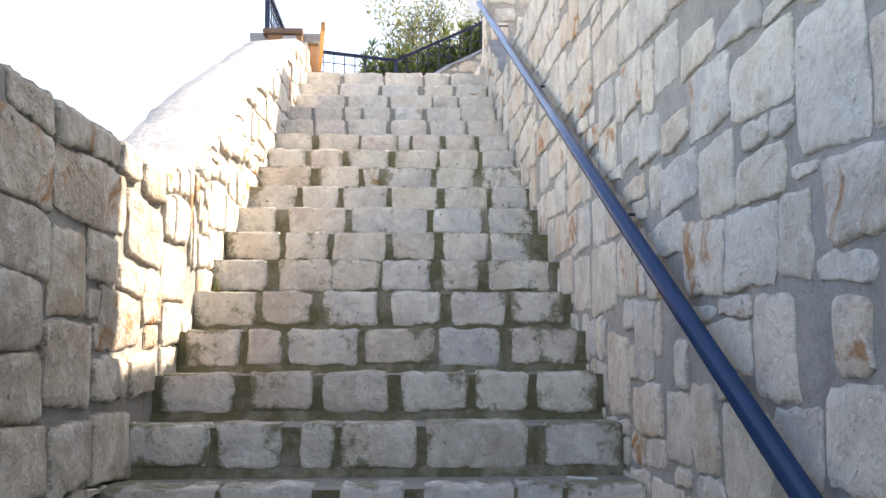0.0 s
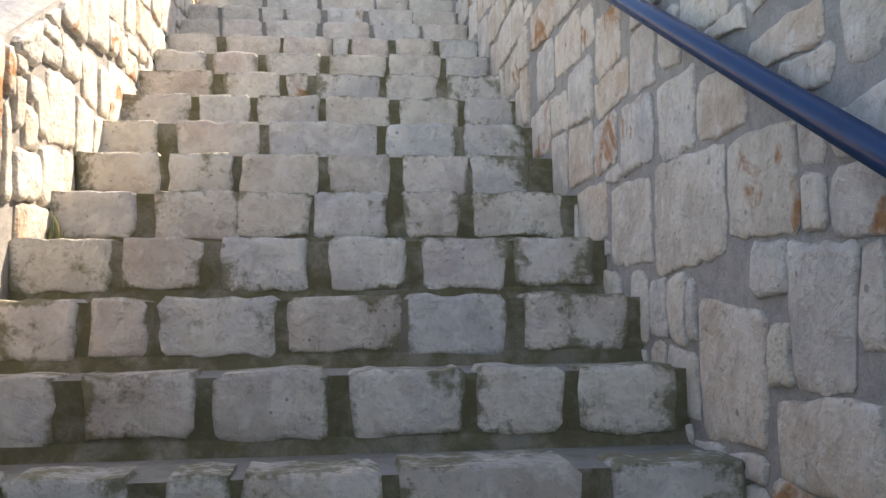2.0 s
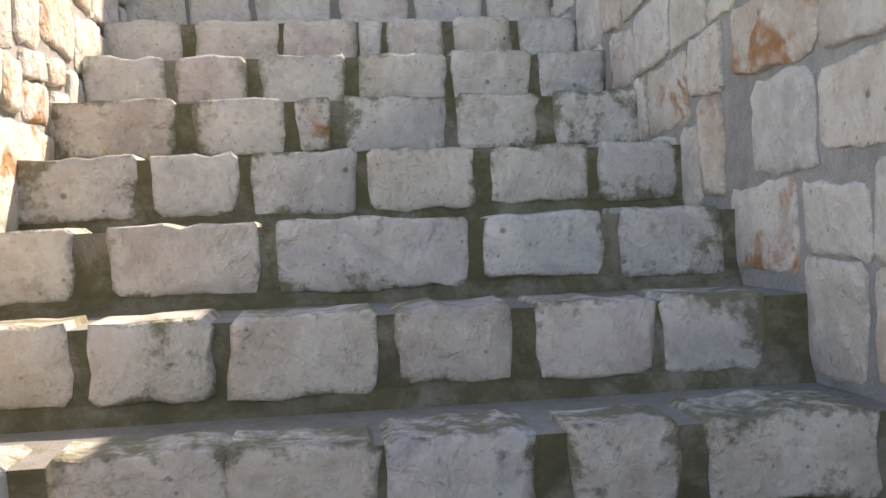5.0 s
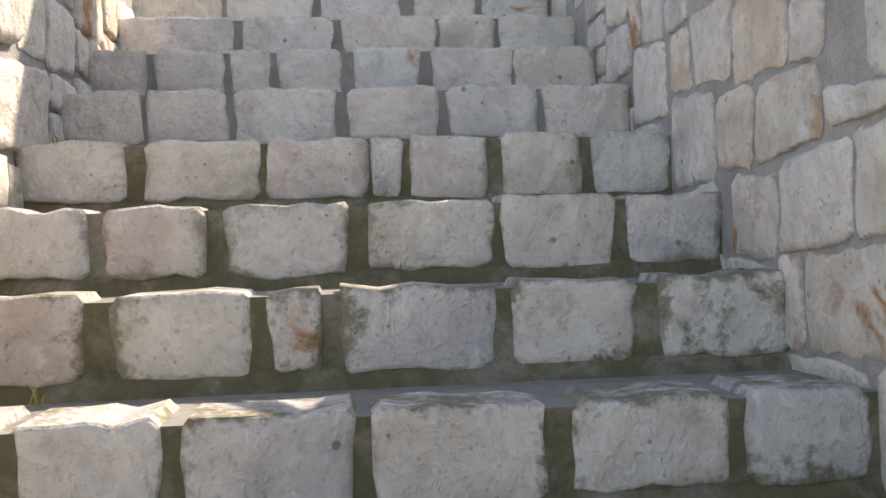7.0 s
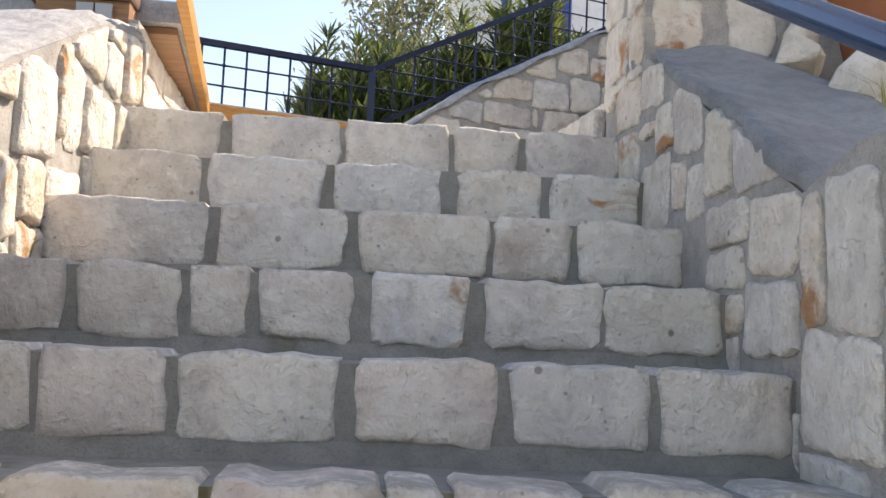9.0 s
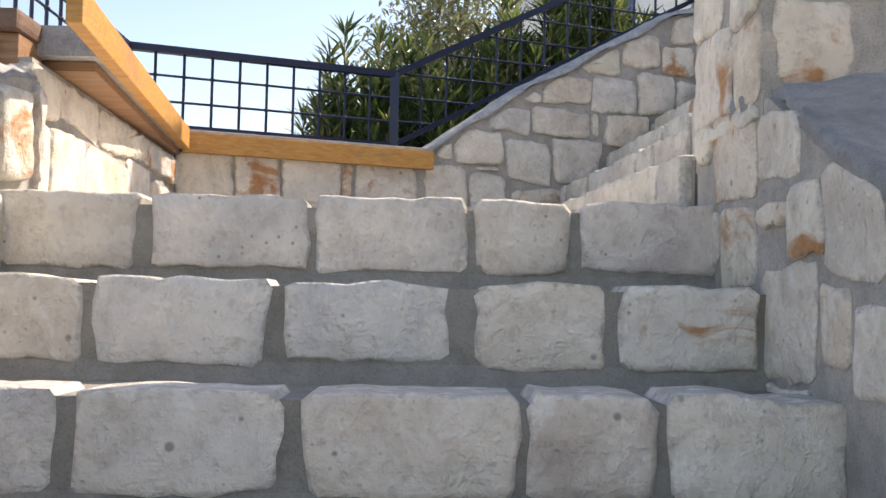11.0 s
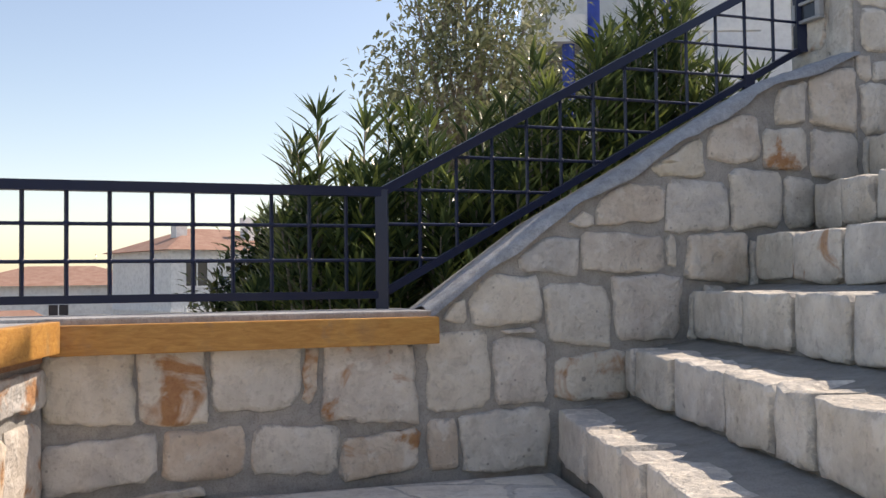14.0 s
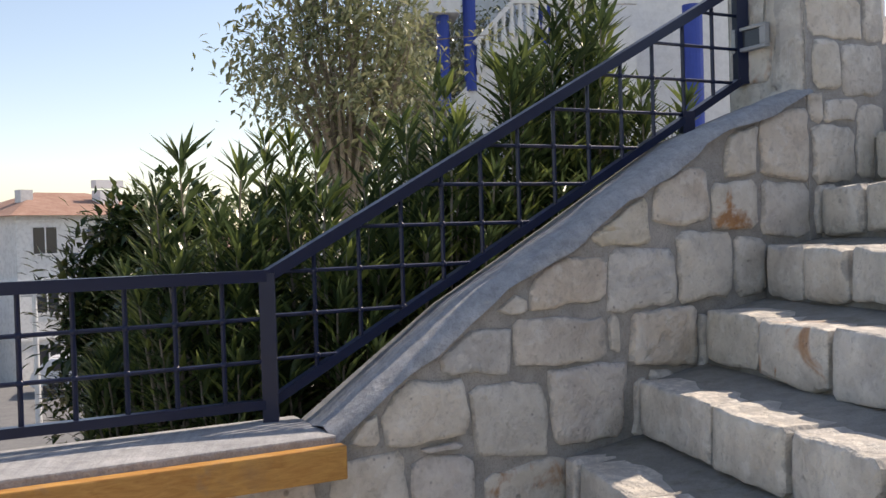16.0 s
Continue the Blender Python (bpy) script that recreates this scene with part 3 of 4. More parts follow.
face(wall_left, [(-7.3, 0.10), (-4.72, 0.06), (-4.72, 0.46), (-7.3, 0.50)], top_frame, 0.24, 0.2, 0.25, 39, M_TAN, proud=(0.01, 0.035))
TC = TOP[1:]
bmc = bmesh.new()
nseg = 60
for j in range(nseg + 1):
    t = j / nseg * (len(TC) - 1)
    i = min(int(t), len(TC) - 2)
    y, z = [TC[i][q] + (TC[i + 1][q] - TC[i][q]) * (t - i) for q in (0, 1)]
    z -= 0.07 * max(0.0, 1 - j / 2)
    for x, dz in ((-0.03, -0.055), (-0.028, -0.014), (-0.08, 0.008), (-0.18, 0.014), (-0.32, 0.006), (-0.45, -0.01), (-0.47, -0.06)):
        bmc.verts.new((x + inside(y) + 0.02 + rng.uniform(-0.010, 0.010), y, z + dz + rng.uniform(-0.009, 0.009)))
bmc.verts.ensure_lookup_table()
for j in range(nseg):
    for i in range(6):
        bmc.faces.new([bmc.verts[j * 7 + i], bmc.verts[j * 7 + i + 1], bmc.verts[(j + 1) * 7 + i + 1], bmc.verts[(j + 1) * 7 + i]])
bmesh.ops.recalc_face_normals(bmc, faces=bmc.faces)
bmc.faces.new([bmc.verts[i] for i in range(7)])
bmesh.ops.recalc_face_normals(bmc, faces=bmc.faces)
part("coping", bmc, M_COPING, wall_left, "pale grey trowelled plaster coping", smooth=True)

# ---- tall wall to the right, the sloping slab above it and the pillar at the landing ----
NOTCH = (-1.22, -0.345)
wall_right = part("wall_right", prism([(-9.5, -3.3), (0.12, -3.3), (0.12, 0.18), (-0.30, 0.18), NOTCH, (-1.42, -0.285), (-9.5, -0.285)],
                                       lambda u, v, k: (across(u) + 0.015 + 0.45 * k, u, v)), M_MORTAR)
tagged(wall_right, "tall rubble limestone retaining wall beside the stairs", "wall", kind="structure")
outer = frame_of((across(0) + 0.015, 0, 0), (0.0165, -1, 0), (0, 0, 1))
BY_THE_SLAB = [
    (0.00, -0.00, 0.25, 0.19, 1), (0.04, -0.17, 0.25, -0.01), (0.24, -0.07, 0.41, -0.01), (0.25, -0.01, 0.45, 0.15), (0.28, -0.33, 0.52, -0.09), (0.39, -0.16, 0.57, 0.04),
    (0.51, -0.16, 0.73, 0.03), (0.63, -0.32, 0.77, -0.21), (0.73, -0.29, 0.91, -0.09), (0.76, -0.41, 1.00, -0.30), (0.78, -0.51, 0.98, -0.42), (0.89, -0.61, 0.98, -0.52),
    (0.91, -0.32, 1.14, -0.17), (0.98, -0.65, 1.22, -0.50), (1.00, -0.50, 1.22, -0.33), (1.22, -0.81, 1.49, -0.60), (1.23, -0.59, 1.31, -0.37),
]
BESIDE_STEPS_A = [
    (1.32, -0.61, 1.49, -0.35), (1.54, -1.00, 1.79, -0.78), (1.54, -0.77, 1.67, -0.61), (1.65, -0.77, 1.89, -0.58), (1.72, -0.60, 1.96, -0.44), (1.79, -0.98, 1.98, -0.80),
    (1.88, -1.17, 2.08, -0.99, 1), (1.89, -0.81, 2.14, -0.61), (1.99, -0.98, 2.24, -0.81), (1.99, -0.61, 2.13, -0.50), (2.10, -1.15, 2.34, -0.95), (2.14, -0.81, 2.25, -0.70),
    (2.17, -1.33, 2.46, -1.14, 1), (2.28, -0.93, 2.49, -0.88), (2.35, -1.12, 2.58, -0.94), (2.41, -1.54, 2.52, -1.32), (2.45, -1.27, 2.64, -1.11), (2.52, -1.50, 2.64, -1.27, 1),
    (2.57, -1.10, 2.72, -1.04), (2.59, -1.04, 2.65, -0.94), (2.68, -1.68, 2.98, -1.46),
]
BESIDE_STEPS_B = [
    (2.72, -1.26, 3.07, -1.10, 1), (2.80, -1.50, 3.06, -1.26), (2.99, -1.85, 3.21, -1.64), (2.99, -1.64, 3.22, -1.48), (3.04, -1.46, 3.39, -1.26), (3.21, -1.66, 3.52, -1.44),
    (3.22, -1.84, 3.50, -1.65), (3.32, -2.05, 3.62, -1.86), (3.51, -1.84, 3.72, -1.68), (3.52, -1.69, 3.83, -1.55), (3.54, -1.57, 3.79, -1.39, 1), (3.62, -1.90, 3.77, -1.85),
    (3.67, -2.14, 3.98, -1.89), (3.76, -1.88, 4.01, -1.69), (3.84, -2.35, 3.96, -2.15), (3.86, -1.68, 4.03, -1.48), (3.89, -1.52, 4.22, -1.39), (4.03, -2.17, 4.44, -1.90),
    (4.07, -1.88, 4.30, -1.69), (4.22, -1.64, 4.49, -1.46), (4.27, -2.54, 4.61, -2.24),
]
BESIDE_STEPS_C = [
    (4.28, -1.89, 4.54, -1.73), (4.45, -2.12, 4.75, -1.90), (4.55, -1.66, 4.82, -1.49), (4.56, -2.23, 4.70, -2.12), (4.57, -1.80, 4.82, -1.71), (4.60, -2.40, 4.71, -2.27),
    (4.65, -2.57, 4.96, -2.40), (4.69, -2.40, 4.91, -2.14), (4.72, -2.00, 4.84, -1.91), (4.74, -2.11, 4.83, -2.02), (4.77, -1.71, 5.03, -1.55), (4.84, -2.02, 5.23, -1.87),
    (4.85, -2.14, 4.99, -2.01, 1), (4.92, -2.32, 4.98, -2.15), (5.01, -2.62, 5.25, -2.41), (5.02, -1.92, 5.37, -1.72), (5.03, -1.72, 5.29, -1.63), (5.22, -2.17, 5.54, -1.94, 1),
    (5.25, -2.62, 5.46, -2.40), (5.26, -1.55, 5.51, -1.45), (5.29, -2.22, 5.45, -2.18),
]
BESIDE_STEPS_D = [
    (5.30, -1.76, 5.63, -1.53, 1), (5.37, -1.97, 5.63, -1.75), (5.38, -2.34, 5.70, -2.22), (5.49, -2.21, 5.70, -2.15, 1), (5.49, -2.67, 5.80, -2.42), (5.54, -2.17, 5.86, -1.95),
    (5.54, -1.57, 5.81, -1.46), (5.62, -1.77, 5.99, -1.58), (5.63, -1.98, 5.91, -1.84), (5.71, -2.41, 5.93, -2.16), (5.80, -2.57, 6.04, -2.41), (5.84, -1.59, 6.02, -1.55),
    (5.88, -2.15, 6.05, -1.95), (5.96, -1.95, 6.08, -1.91), (5.98, -1.91, 6.28, -1.64), (6.02, -2.17, 6.26, -2.10), (6.05, -2.56, 6.27, -2.34), (6.07, -2.10, 6.31, -1.93, 1),
    (6.12, -2.36, 6.23, -2.19),
]
lay(wall_right, [(-0.12, low(0.12)), (7.4, low(-7.4)), (7.4, 0.195), (-0.12, 0.195)], outer, BY_THE_SLAB + BESIDE_STEPS_A + BESIDE_STEPS_B + BESIDE_STEPS_C + BESIDE_STEPS_D,
    (0.25, 0.2), 51, M_WALL, M_RUST, trim=lambda u: [((1.3, -0.270), (0, 1))] if u > 1.30 else [((1.26, -0.34), (0.535, 0.96))])
slab, rs = bmesh.new(), random.Random(17)
NU, NV = 34, 12
for i in range(NU + 1):
    y = -0.13 + (NOTCH[0] - 0.05 + 0.13) * i / NU
    z = min(0.21, 0.12 + (y + 0.48) * 0.57)
    lip = 0.015 + 0.012 * math.sin(13 * y) + rs.uniform(-0.010, 0.014)
    wide = 0.40 + 0.03 * math.sin(7 * y + 1) + rs.uniform(-0.01, 0.01)
    row = [(lip, -0.035), (lip - 0.004, -0.012)] + [(lip + (wide - lip) * j / NV, 0.004 + 0.012 * math.sin(5 * y + j * 0.5) + rs.uniform(-0.004, 0.004)) for j in range(NV + 1)] + [(wide + 0.02, -0.08)]
    for dx, dz in row:
        slab.verts.new((across(y) + dx, y, z + dz))
slab.verts.ensure_lookup_table()
for i in range(NU):
    for j in range(NV + 3):
        q = i * (NV + 4) + j
        slab.faces.new([slab.verts[q], slab.verts[q + 1], slab.verts[q + NV + 5], slab.verts[q + NV + 4]])
bmesh.ops.recalc_face_normals(slab, faces=slab.faces)
part("slab", slab, M_SLAB, wall_right, "sloping blue-grey rough cement slab on the wall", smooth=True)

pillar = part("pillar", boxes(((1.615, -0.28, 0.1), (2.03, 0.15, 1.6))), M_MORTAR)
tagged(pillar, "square rubble stone pillar at the corner of the landing", "pillar", kind="structure")
lay(pillar, [(-0.15, 0.14), (0.28, 0.14), (0.28, 1.58), (-0.15, 1.58)], frame_of((1.615, 0, 0), (0, -1, 0), (0, 0, 1)),
    [(-0.17, 0.39, 0.04, 0.55), (-0.13, 0.18, 0.12, 0.38, 1), (0.10, 0.35, 0.28, 0.46), (0.14, 0.18, 0.29, 0.35)], (0.2, 0.26), 61, M_PALE, M_RUST)
lay(pillar, [(1.615, 0.2), (2.03, 0.2), (2.03, 1.58), (1.615, 1.58)], frame_of((0, -0.28, 0), (1, 0, 0), (0, 0, 1)),
    [(1.63, 0.19, 1.77, 0.36), (1.67, 0.39, 1.84, 0.47), (1.85, 0.22, 2.01, 0.40)], (0.24, 0.26), 62, M_PALE, M_RUST)

# ---- wall behind the landing and the stringer wall of the upper flight ----
BASE = -0.12
S1, Z1 = 1.085, 0.485
SLOPE = [(S1, Z1), (1.48, 0.762), (1.86, 0.972), (2.3, 1.225), (2.69, 1.36), (4.2, 2.1)]


def str_top(s):
    """The height of the wall beside the upper stairs: steep at its foot, easing off upward."""
    for (a, za), (b, zb) in zip(SLOPE, SLOPE[1:]):
        if s <= b:
            return za + (zb - za) * (s - a) / (b - a)
    return zb



wall_back = part("wall_back", prism([(-0.7, -3.2), (4.2, -3.2), (4.2, str_top(4.2) - 0.02)] + [(a, z - 0.03) for a, z in SLOPE[-2::-1]] + [(S1, 0.40), (-0.7, 0.40)],
                                     lambda u, v, k: at_wall(u, 0.015 + 0.26 * k, v)), M_MORTAR)
tagged(wall_back, "low squared limestone wall behind the landing rising beside the stairs", "wall", kind="structure")
back = frame_of(at_wall(0, 0.015, 0), E, (0, 0, 1))


BACK_LOW = [
    (-0.07, 0.21, -0.01, 0.38), (0.01, 0.17, 0.24, 0.38), (0.02, 0.00, 0.29, 0.15), (0.24, 0.15, 0.42, 0.38, 1), (0.31, 0.00, 0.53, 0.17), (0.45, 0.19, 0.68, 0.38),
    (0.54, 0.01, 0.79, 0.17), (0.70, 0.20, 0.73, 0.36), (0.74, 0.12, 1.05, 0.38), (0.81, -0.01, 1.04, 0.11), (1.04, 0.00, 1.16, 0.14), (1.06, 0.15, 1.25, 0.41),
    (1.11, 0.42, 1.19, 0.48), (1.17, -0.04, 1.45, 0.16), (1.20, 0.39, 1.45, 0.59), (1.29, 0.17, 1.46, 0.38), (1.31, 0.38, 1.41, 0.42),
]
BACK_HIGH = [
    (1.38, 0.54, 1.57, 0.68), (1.44, 0.34, 1.69, 0.55), (1.47, 0.69, 1.62, 0.75, 1), (1.49, 0.16, 1.75, 0.33), (1.58, 0.56, 1.88, 0.72), (1.64, 0.72, 1.89, 0.84),
    (1.69, 0.33, 1.97, 0.57), (1.86, 0.88, 2.05, 1.00), (1.89, 0.70, 2.14, 0.87), (1.89, 0.59, 1.93, 0.69), (1.94, 0.53, 2.21, 0.70), (2.06, 0.93, 2.27, 1.09),
    (2.14, 0.71, 2.36, 0.92), (2.28, 0.91, 2.48, 1.07), (2.33, 1.06, 2.47, 1.26), (2.36, 0.73, 2.50, 0.90), (2.47, 1.06, 2.70, 1.28), (2.48, 0.89, 2.71, 1.06),
]
lay(wall_back, [(-0.08, -0.035), (1.05, -0.035), (1.05, 0.40), (-0.08, 0.40)], back, BACK_LOW + BACK_HIGH, (0.2, 0.17), 73, M_WALL, M_RUST, (0.010, 0.022), (0.003, 0.007))
lay(wall_back, [(1.05, -0.035), (1.5, -0.035), (2.69, 0.75)] + [(a, z - 0.042) for a, z in SLOPE[-2::-1]] + [(1.05, 0.42)], back,
    BACK_LOW + BACK_HIGH, (0.2, 0.17), 74, M_WALL, M_RUST, (0.010, 0.022), (0.003, 0.007))
scop = bmesh.new()
for j in range(41):
    s = S1 - 0.02 + j * 0.0408
    for d, dz in ((-0.012, -0.034 + 0.008 * math.sin(s * 17) + rng.uniform(-0.004, 0.004)), (0.0, -0.014), (0.06, 0.0), (0.16, -0.014), (0.27, -0.035), (0.285, -0.11)):
        scop.verts.new(at_wall(s, d + rng.uniform(-0.003, 0.003), str_top(s) + dz + rng.uniform(-0.003, 0.003)))
scop.verts.ensure_lookup_table()
for j in range(40):
    for i in range(5):
        scop.faces.new([scop.verts[j * 6 + i], scop.verts[j * 6 + i + 1], scop.verts[j * 6 + i + 7], scop.verts[j * 6 + i + 6]])
bmesh.ops.recalc_face_normals(scop, faces=scop.faces)
part("coping", scop, M_COPING, wall_back, "grey plaster coping climbing with the stairs", smooth=True)
shelf = boxes(((-0.6, -0.005, 0.40), (S1 - 0.01, 0.30, 0.462)), m=TURN, bevel=0.006)
part("shelf", shelf, M_COPING, wall_back, "pale cement shelf on the wall")
plank_b = tagged(part("edge_plank", boxes(((0.03, -0.045, 0.365), (S1, -0.007, 0.444)), m=TURN, bevel=0.004), M_WOOD),
                 "orange varnished pine plank along the cement shelf", "plank", "edge planks")

# ---- wall to the left of the landing ----
wall_side = part("wall_landing", prism([(0.2, -0.5), (1.75, -0.5), (1.75, 0.348), (0.2, 0.348)], lambda u, v, k: (0.085 - 0.045 * u - 0.43 * k, u, v)), M_MORTAR)
tagged(wall_side, "low sunlit limestone wall at the side of the landing", "wall", kind="structure")
lay(wall_side, [(0.18, -0.06), (1.75, -0.08), (1.75, 0.34), (0.18, 0.34)], frame_of((0.085, 0, 0), (-0.045, 1, 0), (0, 0, 1)), [], (0.3, 0.21), 81, M_WALL, M_RUST, (0.008, 0.022))
part("shelf", prism([(-0.42, 0.3), (0.19, 0.3), (0.035, 1.72), (-0.42, 1.74)], lambda u, v, k: (u, v, 0.378 + 0.074 * k)), M_COPING, wall_side, "pale cement shelf on the wall")
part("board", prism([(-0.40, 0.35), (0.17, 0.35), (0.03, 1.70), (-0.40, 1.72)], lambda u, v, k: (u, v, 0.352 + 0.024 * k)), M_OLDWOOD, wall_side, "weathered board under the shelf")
plank_l = tagged(part("edge_plank", boxes(((-0.018, -0.86, -0.041), (0.018, 0.86, 0.041)), m=pose(0.148, 0.855, 0.415, 0, 0, 6.3), bevel=0.004), M_WOOD),
                 "orange varnished pine plank overhanging the side wall", "plank", "edge planks")

# ---- upper flight ----
upper = bmesh.new()
RISE, D2 = 0.178, Vector((0.1, -0.995, 0))
SJ = [1.485 + 0.249 * j for j in range(8)]
ZJ = [0.150 + RISE * j for j in range(8)]
UPPER_JOINTS = {0: (0.40, 0.74, 0.92, 1.25, 1.59, 1.92), 1: (0.10, 0.45, 0.82, 1.10, 1.27, 1.58), 2: (0.42, 0.73, 1.02), 3: (0.30, 0.60)}
up_prof = [(SJ[0] + 0.012, -0.6)]
for s, z in zip(SJ, ZJ):
    up_prof += [(s + 0.012, z - RISE + 0.02), (s + 0.014, z - 0.016)]
up_prof += [(5.5, ZJ[-1] - 0.008), (5.5, -0.6)]
upper_stairs = part("upper_stairs", prism(up_prof, lambda u, v, k: at_wall(u, 0.01, v) + D2 * 2.12 * k), M_TREAD)
tagged(upper_stairs, "upper stone stairs turning off the landing", "stairs", kind="structure")
for j, (s, z) in enumerate(zip(SJ, ZJ)):
    r = random.Random(300 + j)
    d = 0.015
    fm = frame_of(at_wall(s, 0, 0), D2, (0, 0, 1))
    known = list(UPPER_JOINTS.get(j, ()))
    while d < 2.0:
        w = r.uniform(0.18, 0.34)
        e = known.pop(0) if known else (2.1 if d + w > 1.9 else d + w)
        lo = z - RISE + r.uniform(0.02, 0.035)
        n = 3
        top = [Vector((e - 0.012 + (d - e + 0.02) * i / n, z + r.uniform(-0.005, 0.005))) for i in range(n + 1)]
        bot = [Vector((d + 0.008 + (e - d - 0.02) * i / n, lo + r.uniform(-0.008, 0.008))) for i in range(n + 1)]
        stone("step_stone", bot + top, fm, upper_stairs, M_PALE, r, depth=r.uniform(0.1, 0.16), proud=r.uniform(0.01, 0.024), wobble=0.004, chamfer=0.011)
        d = e
# assumed wall, out of view; its stepped height is set by the shade needed
near_wall = part("wall_near", prism([(0.0, -0.5), (4.0, -0.5), (4.0, 2.1), (0.65, 2.1), (0.65, 1.6), (0.0, 1.6)], lambda u, v, k: Vector((1.9, 0.15, v)) + E * u - N * 0.2 * k), M_MORTAR)
tagged(near_wall, "unseen side wall of the upper stairs, raised for shade", "wall", kind="structure")

# extra wall, no known part of the place, that keeps sun off the slab
tagged(part("wall_bed", prism([(2.032, -0.4), (4.6, -0.4), (4.6, 2.1), (2.55, 2.1), (2.55, 1.6), (2.032, 1.6)], lambda u, v, k: (u, -0.04 + 0.17 * k, v)), M_MORTAR),
       "plain wall added behind the planting bed to shade the slab", "wall", kind="structure")

# pillar with a built-in lamp at the head of the upper flight
p2 = part("pillar", prism([(2.69, 0.6), (3.05, 0.6), (3.05, 3.3), (2.69, 3.3)], lambda u, v, k: at_wall(u, 0.010 + 0.33 * k, v)), M_MORTAR)
tagged(p2, "pale stone pillar with a built-in lamp above the stairs", "pillar", kind="structure")
PILLAR_FRONT = [
    (2.62, 1.25, 2.76, 1.33), (2.67, 1.52, 2.95, 1.64), (2.70, 1.05, 2.90, 1.24), (2.71, 1.35, 2.84, 1.51), (2.76, 1.26, 2.92, 1.34), (2.84, 1.32, 3.03, 1.51),
    (2.91, 1.06, 3.04, 1.31),
]
lay(p2, [(2.69, 0.72), (3.05, 0.95), (3.05, 3.2), (2.69, 3.2)], frame_of(at_wall(0, 0.010, 0), E, (0, 0, 1)), PILLAR_FRONT, (0.2, 0.2), 91, M_PALE, M_RUST)
face(p2, [(0.01, 1.25), (0.33, 1.25), (0.33, 3.2), (0.01, 3.2)], frame_of(at_wall(2.69, 0, 0), -N, (0, 0, 1)) @ Matrix.Translation((-0.345, 0, 0)), 0.26, 0.22, 0.18, 92, M_PALE)

# ---- railings ----
knot_bm = bmesh.new()
bmesh.ops.create_icosphere(knot_bm, subdivisions=1, radius=0.0115)
KNOT = bpy.data.meshes.new("weld_knot")
knot_bm.to_mesh(KNOT)
knot_bm.free()
KNOT.materials.append(M_NAVY)
KNOT.polygons.foreach_set("use_smooth", [True] * len(KNOT.polygons))


def knot(parent, place):
    ob = new("weld_knot", KNOT)
    ob.parent = parent
    ob.location = place


def railing(name, a, b, za, zb, ha, hb, n_up, label, posts=(), mid=2, base=0.0):
    """A welded grid railing from s = a to b; top and bottom rails, flat posts, thin uprights and lengthwise bars."""
    top_e = empty(name, label, "railing", "landing railings")
    P = lambda s, z: at_wall(s, 0.26, z)
    f = lambda t, q0, q1: q0 + (q1 - q0) * t
    part("top_rail", sq(bmesh.new(), P(a, ha), P(b, hb), 0.038, 0.03), M_NAVY, top_e)
    part("bottom_rail", sq(bmesh.new(), P(a, za), P(b, zb), 0.03, 0.024), M_NAVY, top_e)
    if abs(ha - hb) < 0.01:
        for i in range(1, mid + 1):
            z = f(i / (mid + 1), za, ha)
            for q in range(1, n_up):
                knot(top_e, P(f(q / n_up, a, b), z))
            part("bar", bar(bmesh.new(), P(a, z), P(b, z), 0.0055, 6), M_NAVY, top_e)
    else:
        z = za + 0.11
        while z < hb:
            s0 = max(a, a + (z - ha) / (hb - ha) * (b - a))
            s1 = min(b, a + (z - za) / (zb - za) * (b - a))
            part("bar", bar(bmesh.new(), P(s0, z), P(s1, z), 0.0055, 6), M_NAVY, top_e)
            for q in range(1, n_up):
                sk = f(q / n_up, a, b)
                if s0 < sk < s1:
                    knot(top_e, P(sk, z))
            z += 0.112
    for i in range(1, n_up):
        t = i / n_up
        s = f(t, a, b)
        part("upright", bar(bmesh.new(), P(s, f(t, za, zb)), P(s, f(t, ha, hb)), 0.0065, 6), M_NAVY, top_e)
    for s, z0, z1 in posts:
        part("post", sq(bmesh.new(), P(s, z0), P(s, z1), 0.04, 0.04, up=(1, 0, 0)), M_NAVY, top_e)
    return top_e


railing("railing", -0.175, 1.0, 0.507, 0.507, 0.835, 0.835, 10, "navy painted welded grid railing on the low wall",
        posts=((-0.175, 0.455, 0.842), (1.0, 0.455, 0.842)))
railing("railing", 1.0, 2.665, 0.51, 1.415, 0.835, 1.735, 13, "navy painted welded grid railing climbing with the stairs",
        posts=((2.665, 1.40, 1.76), (2.42, 1.20, 1.30)))
left_rail = empty("railing", "navy painted welded grid railing along the side wall", "railing", "landing railings")
c0 = at_wall(-0.175, 0.26, 0)
L2 = lambda t, z: Vector((c0.x + (-0.27 - c0.x) * t, c0.y + (0.3 - c0.y) * t, z))
part("top_rail", sq(bmesh.new(), L2(0, 0.835), L2(1, 0.835), 0.038, 0.03), M_NAVY, left_rail)
part("bottom_rail", sq(bmesh.new(), L2(0, 0.505), L2(1, 0.505), 0.03, 0.024), M_NAVY, left_rail)
for q in (0.62, 0.74):
    part("bar", bar(bmesh.new(), L2(0, q), L2(1, q), 0.0055, 6), M_NAVY, left_rail)
    for i in range(1, 14):
        knot(left_rail, L2(i / 14, q))
for i in range(1, 14):
    part("upright", bar(bmesh.new(), L2(i / 14, 0.505), L2(i / 14, 0.835), 0.0065, 6), M_NAVY, left_rail)
part("post", sq(bmesh.new(), L2(1, 0.46), L2(1, 0.865), 0.04, 0.04, up=(1, 0, 0)), M_NAVY, left_rail)

